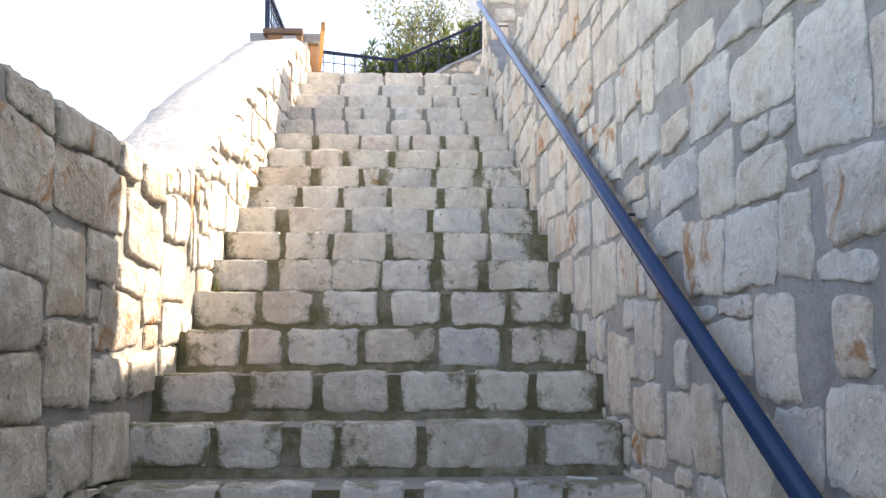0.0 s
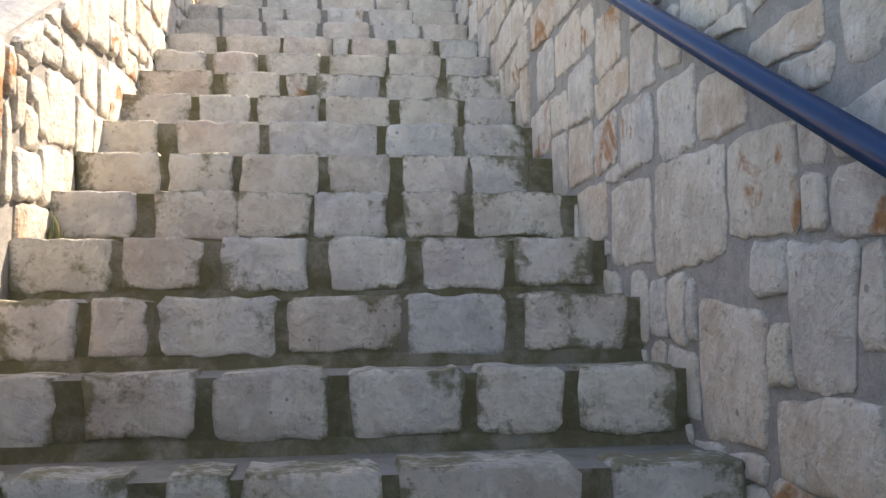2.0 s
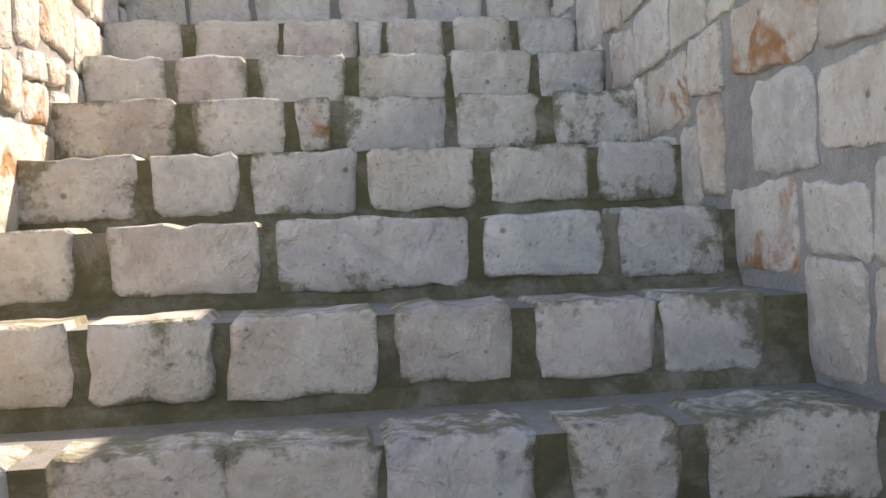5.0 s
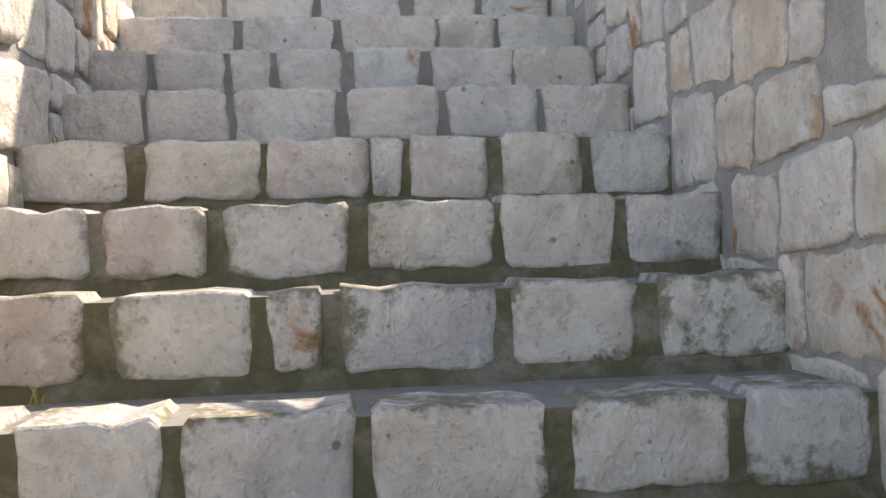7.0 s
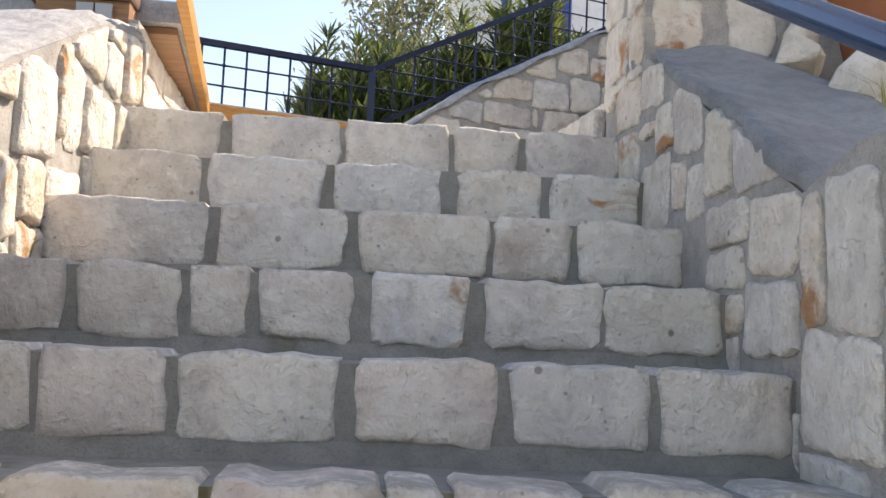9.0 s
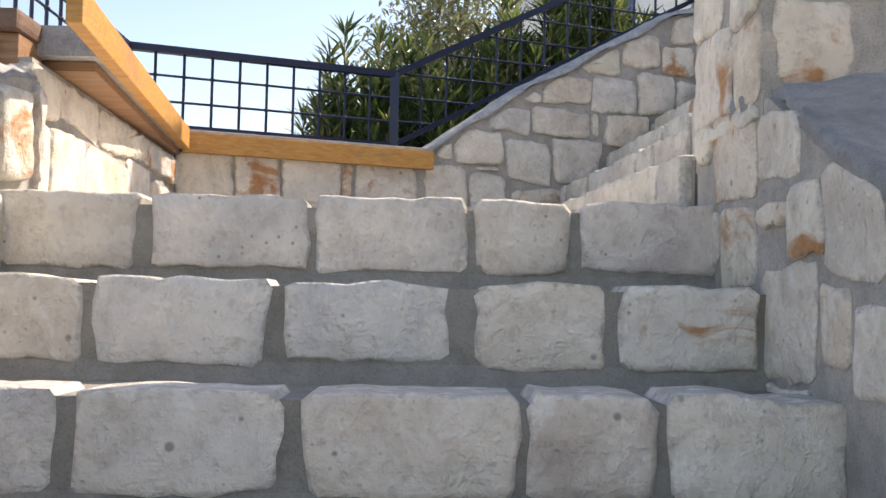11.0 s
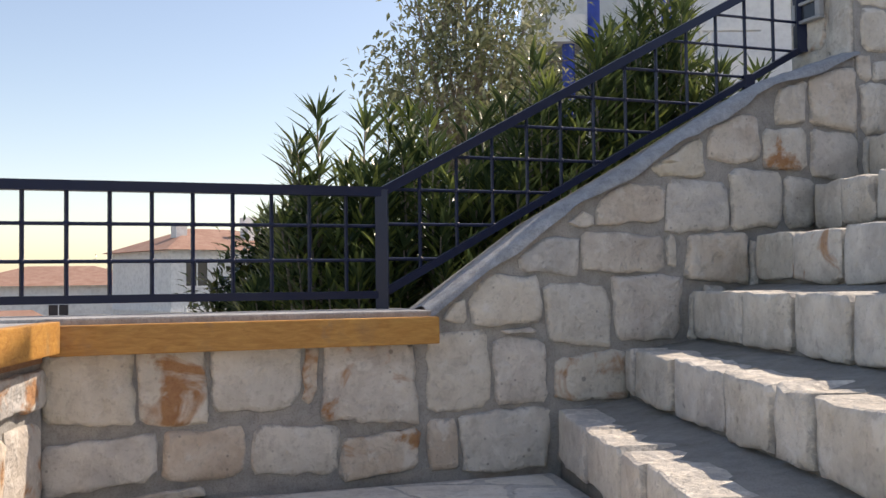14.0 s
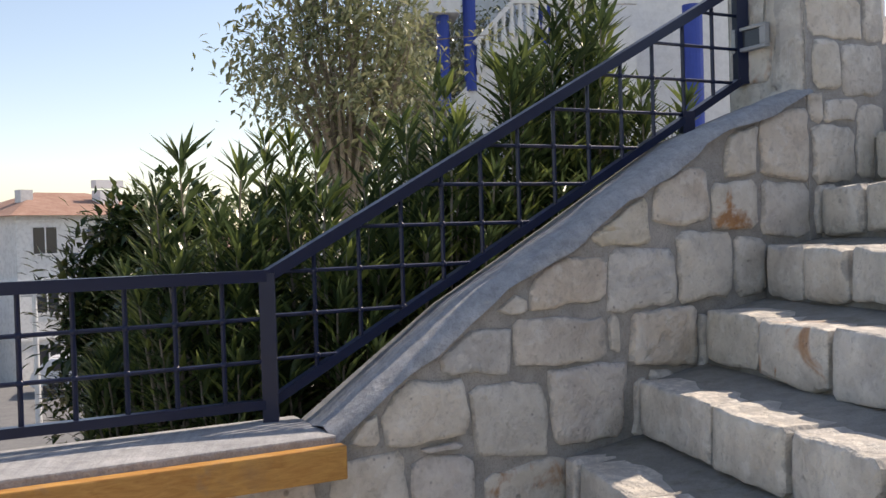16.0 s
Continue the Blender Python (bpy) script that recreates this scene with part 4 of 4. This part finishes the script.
# ---- handrail on the tall wall ----
HR = lambda y: Vector((1.55 - 0.0165 * y, y, 0.668 + 0.5314 * y))
handrail = empty("handrail", "glossy blue steel tube handrail fixed to the stone wall", "handrail")
part("tube", bar(bmesh.new(), HR(-7.4), HR(-0.2), 0.026, 20), M_TUBE, handrail, smooth=True)
for y in (-6.5, -4.73, -3.0, -1.25):
    pg = bar(bmesh.new(), HR(y), HR(y) + Vector((0.10, 0, 0)), 0.006, 8)
    part("bracket", pg, M_DARK, handrail, "thin dark steel bracket")

# ---- shelf end on the left-hand wall ----
end_box = empty("shelf_end", "weathered wooden shelf end with a brown slab and a grey socket", "shelf")
part("slab", boxes(((-0.29, 0.16, 0.405), (0.055, 0.34, 0.455)), bevel=0.014), M_BROWN, end_box, "rounded dark brown slab")
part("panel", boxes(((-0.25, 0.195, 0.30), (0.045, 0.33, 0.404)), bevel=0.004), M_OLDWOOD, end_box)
part("socket", boxes(((-0.12, 0.178, 0.335), (-0.065, 0.194, 0.39)), ((-0.06, 0.178, 0.335), (-0.005, 0.194, 0.39)), bevel=0.004), M_GREYM, end_box, "grey twin weatherproof socket")
part("block", boxes(((-0.02, 0.15, 0.258), (0.062, 0.23, 0.299)), bevel=0.004), M_OLDWOOD, end_box, "split pale wooden block")

# ---- lamp in the pillar ----
LM = Matrix.Translation(at_wall(2.668, 0.21, 1.545)) @ frame_of((0, 0, 0), -N, (0, 0, 1))
lamp = empty("wall_lamp", "small rectangular bulkhead lamp set in the stone pillar", "lamp")
part("frame", boxes(((-0.075, -0.04, 0), (0.075, -0.028, 0.022)), ((-0.075, 0.028, 0), (0.075, 0.04, 0.022)), ((-0.075, -0.028, 0), (-0.05, 0.028, 0.022)),
                    ((0.05, -0.028, 0), (0.075, 0.028, 0.022)), m=LM, bevel=0.003), M_GREYM, lamp)
part("lens", boxes(((-0.05, -0.028, 0.002), (0.05, 0.028, 0.012)), m=LM), M_DARK, lamp, "dark shiny lens")

# ---- planting bed: loose rocks, a terracotta bowl and dry grass ----
def rock(x, y, z, sx, sy, sz, seed, label):
    r = random.Random(seed)
    bm = bmesh.new()
    bmesh.ops.create_icosphere(bm, subdivisions=2, radius=1.0)
    planes = [(Vector((r.uniform(-1, 1), r.uniform(-1, 1), r.uniform(-1, 1))).normalized(), r.uniform(0.38, 0.75)) for _ in range(13)]
    for v in bm.verts:
        for n, d in planes:
            k = v.co.dot(n)
            if k > d:
                v.co -= n * (k - d)
        v.co += Vector((r.uniform(-1, 1), r.uniform(-1, 1), r.uniform(-1, 1))) * 0.03
    m = Matrix.Translation((x, y, z)) @ Euler((r.uniform(-.4, .4), r.uniform(-.4, .4), r.uniform(0, 6))).to_matrix().to_4x4() @ Matrix.Diagonal((sx, sy, sz, 1))
    bmesh.ops.transform(bm, matrix=m, verts=bm.verts)
    return tagged(part("rock", bm, M_PALE), label, "rock", "rocks in the planting bed")


rock(2.00, -0.43, 0.155, 0.14, 0.10, 0.085, 1, "pale angular limestone rock on the dry bed")
rock(2.03, -0.34, 0.22, 0.07, 0.05, 0.12, 2, "upright pale limestone rock leaning on the pillar")
rock(2.05, -0.68, 0.03, 0.15, 0.11, 0.10, 3, "pale limestone rock half sunk in the bed")
rock(2.60, -0.92, -0.15, 0.16, 0.12, 0.09, 4, "large pale limestone rock in the bed")
rock(2.20, -0.93, -0.16, 0.10, 0.08, 0.09, 5, "small limestone rock beside the cement slab")
bowl = bmesh.new()
ring = [(0.16, 0.0), (0.27, 0.10), (0.34, 0.26), (0.37, 0.30), (0.37, 0.34), (0.34, 0.34), (0.31, 0.27), (0.05, 0.24)]
for i in range(28):
    a = i / 28 * 2 * math.pi
    for rr, z in ring:
        bowl.verts.new((2.35 + rr * 0.7 * math.cos(a), -0.45 + rr * 0.7 * math.sin(a), -0.04 + z * 1.5))
bowl.verts.ensure_lookup_table()
for i in range(28):
    for j in range(7):
        bowl.faces.new([bowl.verts[i * 8 + j], bowl.verts[(i + 1) % 28 * 8 + j], bowl.verts[(i + 1) % 28 * 8 + j + 1], bowl.verts[i * 8 + j + 1]])
bmesh.ops.recalc_face_normals(bowl, faces=bowl.faces)
tagged(part("planter", bowl, M_TERRA, smooth=True), "wide terracotta planter bowl behind the rocks", "planter")


def blades(place, count, h, spread, seed, name="grass_tuft", label="dry yellow-green grass tuft growing from a joint", material=None):
    r = random.Random(seed)
    vs, fs = [], []
    for _ in range(count):
        a, lean = r.uniform(0, 6.28), r.uniform(0.2, 1.0)
        o = Vector(place) + Vector((r.uniform(-1, 1), r.uniform(-1, 1) * 0.4, 0)) * spread
        d = Vector((math.cos(a), math.sin(a), 0))
        hh = h * r.uniform(0.5, 1.1)
        w = d.cross(Vector((0, 0, 1))) * 0.0025
        pts = [o, o + d * lean * hh * 0.25 + Vector((0, 0, hh * 0.6)), o + d * lean * hh * 0.8 + Vector((0, 0, hh * 0.9))]
        b = len(vs)
        vs += [pts[0] - w, pts[0] + w, pts[1] + w * 0.8, pts[1] - w * 0.8, pts[2]]
        fs += [(b, b + 1, b + 2, b + 3), (b + 3, b + 2, b + 4)]
    return tagged(part(name, (vs, fs), material or M_GRASS), label, "grass", "grass tufts", "stuff")


blades((0.20, -8 * T + 0.20, -8 * R - 0.006), 10, 0.06, 0.04, 1)
blades((0.30, -8 * T + 0.22, -8 * R - 0.006), 6, 0.05, 0.02, 2)
blades((0.06, -3 * T + 0.22, -3 * R - 0.006), 8, 0.09, 0.03, 3)
blades((0.03, -12 * T + 0.24, -12 * R - 0.006), 16, 0.12, 0.03, 4)
blades((0.05, -5 * T + 0.24, -5 * R - 0.006), 9, 0.07, 0.03, 5)
blades((2.10, -0.80, -0.10), 40, 0.16, 0.08, 6)
blades((2.32, -0.80, -0.15), 40, 0.20, 0.10, 7)

# ---- scraps on the steps ----
tagged(part("paper_scrap", boxes(((-0.05, -0.012, 0), (0.05, 0.012, 0.004)), m=pose(1.50, -16 * T + 0.14, -16 * R - 0.002, 0, 3, -8)), M_WHITE), "torn strip of white paper lying on a step", "litter")
tagged(part("dead_leaf", boxes(((-0.025, -0.012, 0), (0.025, 0.012, 0.006)), m=pose(0.33, 1.30, -0.022, 4, 8, 20)), M_BROWN), "dry brown leaf lying on the landing", "leaf")


# ---- plants ----
def leaf_mesh(items, wide, fold=0.25):
    """Many narrow folded leaves from (base, direction, length)."""
    vs, fs = [], []
    for o, d, length in items:
        d = d.normalized()
        side = d.cross(Vector((0.3, 0.2, 1))).normalized()
        up = side.cross(d)
        w = wide * length
        b = len(vs)
        vs += [o, o + d * length * 0.45 + side * w + up * w * fold, o + d * length - up * length * 0.12, o + d * length * 0.45 - side * w + up * w * fold,
               o + d * length * 0.45]
        fs += [(b, b + 1, b + 4), (b + 1, b + 2, b + 4), (b + 4, b + 2, b + 3), (b, b + 4, b + 3)]
    return vs, fs


def oleander(s, d, foot, top, width, stems, seed, label):
    """A clump of upright stems with whorls of long narrow leaves."""
    r = random.Random(seed)
    ob = empty("oleander", label, "shrub", "oleanders behind the railing")
    c = at_wall(s, d, foot)
    ob.location = c
    leaves = []
    for _ in range(int(stems * 1.55)):
        a, q = r.uniform(0, 6.28), math.sqrt(r.random())
        tip = Vector((math.cos(a) * q * width, math.sin(a) * q * width * 0.8, (top - foot) * (1 - 0.55 * q * q) * r.uniform(0.62, 1.03)))
        base = Vector((tip.x * 0.25, tip.y * 0.25, -0.1))
        bend = base.lerp(tip, 0.5) + Vector((tip.x * 0.12, tip.y * 0.12, 0))
        part("stem", bar(bar(bmesh.new(), base, bend, 0.010, 5, 0.007), bend, tip, 0.007, 5, 0.003), M_BARK, ob)
        n = int((tip - base).length / 0.045)
        for i in range(2, n + 1):
            t = i / n
            p = base.lerp(bend, t * 2) if t < 0.5 else bend.lerp(tip, t * 2 - 1)
            for j in range(4):
                b = i * 1.05 + j * 1.571 + r.uniform(-0.3, 0.3)
                rise = 0.25 + 0.9 * t * t + r.uniform(-0.25, 0.25)
                leaves.append((p, Vector((math.cos(b), math.sin(b), rise)), r.uniform(0.10, 0.17)))
        for j in range(9):
            b = r.uniform(0, 6.28)
            leaves.append((tip, Vector((math.cos(b), math.sin(b), r.uniform(0.7, 2.2))), r.uniform(0.08, 0.15)))
    part("foliage", leaf_mesh(leaves, 0.068), M_OLEANDER, ob)


oleander(1.0, 0.85, 0.0, 1.20, 0.30, 34, 1, "tall oleander shrub with long narrow green leaves")
oleander(1.32, 0.75, 0.0, 1.20, 0.36, 42, 2, "dense oleander shrub pressing against the railing")
oleander(1.75, 0.80, 0.0, 1.42, 0.38, 46, 3, "dense oleander shrub with sunlit leaf tips")
oleander(2.15, 0.85, 0.1, 1.62, 0.36, 44, 4, "oleander shrub beside the climbing railing")
oleander(2.52, 1.00, 0.1, 2.02, 0.33, 44, 5, "tallest oleander shrub before the white house")
oleander(0.95, 1.30, -0.2, 1.05, 0.28, 34, 6, "darker oleander shrub behind the low wall")
oleander(1.40, 1.45, -0.1, 1.30, 0.45, 40, 7, "oleander shrub in the second row")
oleander(2.05, 1.55, 0.0, 1.55, 0.45, 40, 8, "oleander shrub in the second row")
oleander(1.02, 0.62, -0.2, 0.72, 0.22, 22, 9, "low oleander shoots behind the railing")
oleander(2.75, 0.75, 0.4, 1.55, 0.2, 16, 10, "low oleander shoots at the pillar")


def bush(centre, size, count, leaf, seed, material, name, label, category, clumps=26):
    """A round shrub of many leafy clumps with gaps."""
    r = random.Random(seed)
    ob = empty(name, label, category)
    ob.location = centre
    leaves = []
    for _ in range(clumps):
        v = Vector((r.gauss(0, 1), r.gauss(0, 1), r.gauss(0, 1))).normalized() * r.uniform(0.45, 1.0)
        p = Vector((v.x * size[0], v.y * size[1], v.z * size[2]))
        part("branch", bar(bmesh.new(), (0, 0, -size[2]), p, 0.014, 5, 0.004), M_BARK, ob)
        rad = r.uniform(0.22, 0.42) * min(size)
        for _ in range(count // clumps):
            q = Vector((r.gauss(0, 0.55), r.gauss(0, 0.55), r.gauss(0, 0.5))) * rad
            leaves.append((p + q, q + Vector((r.uniform(-1, 1), r.uniform(-1, 1), r.uniform(-0.4, 1))) * rad, leaf * r.uniform(0.6, 1.3)))
    part("foliage", leaf_mesh(leaves, 0.22), material, ob)


bush((-2.4, 20.0, -1.2), (2.1, 1.8, 3.0), 17000, 0.3, 21, M_BUSHLEAF, "shrub", "dense dark green conifer bush down the slope", "shrub", 70)
bush((-0.4, 15.0, -1.1), (1.6, 1.5, 2.2), 7000, 0.2, 22, M_BUSHLEAF, "shrub", "dark green shrub further down the slope", "shrub", 50)


def tree(x, y, foot, crown, size, seed, label, limbs=26, per=150):
    r = random.Random(seed)
    ob = empty("tree", label, "tree")
    ob.location = (x, y, foot)
    trunk, leaves = bmesh.new(), []
    fork = Vector((0, 0, (crown - foot) * 0.32))
    bar(trunk, (0, 0, -0.4), fork, 0.10, 10, 0.07)
    for _ in range(limbs):
        v = Vector((r.gauss(0, 1), r.gauss(0, 1), r.gauss(0.1, 1))).normalized()
        tip = Vector((v.x * size[0], v.y * size[1], crown - foot + v.z * size[2])) * 1.0
        tip = fork.lerp(tip, r.uniform(0.55, 1.0))
        mid = fork.lerp(tip, 0.5) + Vector((0, 0, 0.12))
        bar(trunk, fork, mid, 0.035, 6, 0.02)
        bar(trunk, mid, tip, 0.02, 6, 0.006)
        for _ in range(5):
            twig = tip + Vector((r.gauss(0, 0.28), r.gauss(0, 0.28), r.gauss(0, 0.26)))
            bar(trunk, mid.lerp(tip, r.uniform(0.4, 1.0)), twig, 0.006, 4, 0.003)
            for _ in range(per // 5):
                q = Vector((r.gauss(0, 0.13), r.gauss(0, 0.13), r.gauss(0, 0.13)))
                leaves.append((twig + q, Vector((r.uniform(-1, 1), r.uniform(-1, 1), r.uniform(-1.2, 0.6))), r.uniform(0.06, 0.125)))
    part("trunk", trunk, M_BARK, ob)
    part("crown", leaf_mesh(leaves, 0.2), M_TREELEAF, ob)


tree(1.28, 9.4, 0.0, 3.15, (0.95, 0.9, 1.05), 31, "airy tree with small grey-green leaves and thin pale limbs", 46, 200)
tree(2.55, 13.0, 0.3, 3.9, (1.0, 1.0, 0.9), 32, "grey-green tree beside the white house", 26, 200)

# ---- white house with blue columns, up the slope ----
villa = empty("house", "white rendered house with bright blue columns and a balustrade", "house")
villa.location = (0.14, 0, -0.75)
VY = 12.0
part("wall", boxes(((3.6, VY + 0.6, -0.5), (9.0, VY + 6, 8.0))), M_WHITE, villa)
part("wall", boxes(((2.35, VY + 2.4, -0.5), (3.6, VY + 6, 8.0))), M_WHITE, villa)
part("soffit", boxes(((2.3, VY - 0.1, 4.48), (2.74, VY + 2.4, 4.85))), M_WHITE, villa)
ramp_bm = prism([(2.5, 2.6), (2.5, 3.25), (3.0, 3.75), (3.35, 4.2), (5.1, 4.3), (5.1, 2.6)], lambda u, v, k: (u, VY + 0.15 * k + 0.05, v))
part("parapet", ramp_bm, M_WHITE, villa)
for x, z0, z1 in ((2.53, 2.8, 4.5), (2.88, 3.5, 6.0), (3.88, 4.1, 6.0)):
    col = bar(bmesh.new(), (x, VY + 0.1, z0), (x, VY + 0.1, z1), 0.085, 16)
    part("column", col, M_BLUE, villa, "bright blue round column")
baluster = bmesh.new()
for z0, z1, r0, r1 in ((0, 0.12, 0.030, 0.045), (0.12, 0.26, 0.045, 0.022), (0.26, 0.42, 0.022, 0.032)):
    bar(baluster, (0, 0, z0), (0, 0, z1), r0, 8, r1)
first = part("baluster", baluster, M_WHITE, villa)
first.location = (2.98, VY, 3.72)
for i in range(1, 14):
    b = new("baluster", first.data)
    b.parent = villa
    b.location = (2.98 + 0.11 * i, VY, 3.72 + 0.11 * i if i < 5 else 4.20)
part("balustrade_rail", sq(sq(bmesh.new(), (2.92, VY, 4.10), (3.42, VY, 4.62), 0.10, 0.06), (3.42, VY, 4.64), (5.1, VY, 4.64), 0.10, 0.06), M_WHITE, villa)
gate_col = bar(bmesh.new(), (5.78, VY - 0.2, 0.0), (5.78, VY - 0.2, 4.55), 0.13, 18)
part("column", gate_col, M_BLUE, villa, "bright blue round column")

# ---- houses and street in the distance ----
def far_house(x, y, foot, w, d, h, turn, floors, label, chimney=True):
    ob = empty("house", label, "house", "houses down in the street")
    m = pose(x, y, foot, 0, 0, turn)
    ob.matrix_world = m
    part("wall", boxes(((-w / 2, -d / 2, 0), (w / 2, d / 2, h))), M_HOUSE, ob)
    e, rh = 0.45, 1.25
    rv = [(-w / 2 - e, -d / 2 - e, h), (w / 2 + e, -d / 2 - e, h), (w / 2 + e, d / 2 + e, h), (-w / 2 - e, d / 2 + e, h), (-w / 6, 0, h + rh), (w / 6, 0, h + rh)]
    part("roof", (rv, [(0, 1, 5, 4), (2, 3, 4, 5), (1, 2, 5), (3, 0, 4), (3, 2, 1, 0)]), M_ROOF, ob, "orange clay tile roof")
    if chimney:
        part("solar_tank", boxes(((w * 0.12, -d * 0.3, h + 0.4), (w * 0.12 + 1.0, -d * 0.3 + 0.8, h + 1.3)), ((w * 0.12 - 0.2, -d * 0.3, h + 1.4), (w * 0.12 + 1.3, -d * 0.3 + 0.5, h + 1.8))), M_WHITE, ob)
        part("chimney", boxes(((-w * 0.34, -d * 0.2, h + 0.3), (-w * 0.34 + 0.6, -d * 0.2 + 0.6, h + 1.3))), M_HOUSE, ob)
    for f in range(floors):
        z = f * h / floors + 0.95
        part("ledge", boxes(((-w / 2 - 0.08, -d / 2 - 0.08, z + 1.45), (w / 2 + 0.08, d / 2 + 0.08, z + 1.55))), M_HOUSE, ob)
        for i in range(3):
            xx = -w / 2 + w * (i + 0.5) / 3
            win = part("window", boxes(((xx - 0.55, -d / 2 - 0.03, z), (xx + 0.55, -d / 2 + 0.05, z + 1.2))), M_DARK, ob)
            part("frame", boxes(((xx - 0.62, -d / 2 - 0.05, z - 0.08), (xx + 0.62, -d / 2 - 0.02, z)), ((xx - 0.03, -d / 2 - 0.05, z), (xx + 0.03, -d / 2 - 0.032, z + 1.2))), M_WHITE, win)
            part("window", boxes(((w / 2 - 0.05, -d / 2 + d * (i + 0.5) / 3 - 0.5, z), (w / 2 + 0.03, -d / 2 + d * (i + 0.5) / 3 + 0.5, z + 1.2))), M_DARK, ob)


far_house(-11.8, 50.0, -5.85, 8.0, 7.0, 8.1, 42, 3, "white three-storey house with a red tile roof")
far_house(-24.0, 60.0, -6.0, 12.0, 8.0, 6.6, 20, 2, "long white house with an orange tile roof", False)
far_house(-34.0, 52.0, -6.0, 9.0, 8.0, 6.2, 35, 2, "white house with an orange tile roof", False)
far_house(-19.7, 44.0, -5.4, 5.0, 5.0, 3.6, 30, 1, "low white house beside the street", False)
far_house(-4.0, 66.0, -6.0, 10.0, 8.0, 6.2, 15, 2, "white house partly hidden by the shrubs", False)
rd = boxes(((-70, 29, -5.25), (12, 42, -5.06)))
tagged(part("road", rd, M_ROAD), "grey asphalt street below the houses", "road", kind="structure")


def car(x, y, z, turn):
    ob = empty("car", "white hatchback parked in the street", "car")
    ob.matrix_world = pose(x, y, z, 0, 0, turn)
    side = [(-2.0, 0.35), (2.0, 0.35), (2.05, 0.75), (1.2, 0.95), (0.6, 1.42), (-1.3, 1.45), (-1.95, 0.95), (-2.05, 0.6)]
    body = prism(side, lambda u, v, k: (u, -0.85 + 1.7 * k, v))
    bmesh.ops.bevel(body, geom=list(body.edges), offset=0.06, segments=2, affect="EDGES")
    part("body", body, M_CAR, ob)
    part("window", boxes(((-1.2, -0.87, 0.98), (-0.2, 0.87, 1.34)), ((-0.12, -0.87, 0.98), (0.6, 0.87, 1.3)), bevel=0.03), M_DARK, ob)
    for wx in (-1.25, 1.25):
        for wy in (-0.8, 0.8):
            part("wheel", bar(bmesh.new(), (wx, wy - 0.09, 0.31), (wx, wy + 0.09, 0.31), 0.31, 18), M_DARK, ob)


car(-8.5, 40.0, -5.06, 8)
pole = empty("utility_pole", "thin concrete utility pole with crossarms beside the street", "pole")
part("shaft", bar(bmesh.new(), (-8.42, 33.0, -5.2), (-8.42, 33.0, -0.2), 0.11, 10, 0.07), M_HOUSE, pole)
part("crossarm", boxes(((-8.9, 32.95, -0.55), (-7.94, 33.05, -0.49))), M_GREYM, pole)
part("crossarm", boxes(((-8.85, 32.95, -0.80), (-8.0, 33.05, -0.74))), M_GREYM, pole)
bush((-14.0, 75.0, -3.2), (6, 4, 4), 3000, 0.5, 41, M_BUSHLEAF, "far_trees", "dark green trees behind the houses", "trees", 40)
bush((-30.0, 80.0, -3.0), (9, 4, 4), 3000, 0.5, 42, M_BUSHLEAF, "far_trees", "dark green trees on the far slope", "trees", 40)

# ---- unseen block added on the bank to keep the lower wall in shade ----
tagged(part("house_wall", boxes(((2.45, -13.0, -0.8), (9.0, -3.05, 3.0))), M_HOUSE), "plain unseen block above the retaining wall, added for shade", "wall", kind="structure")
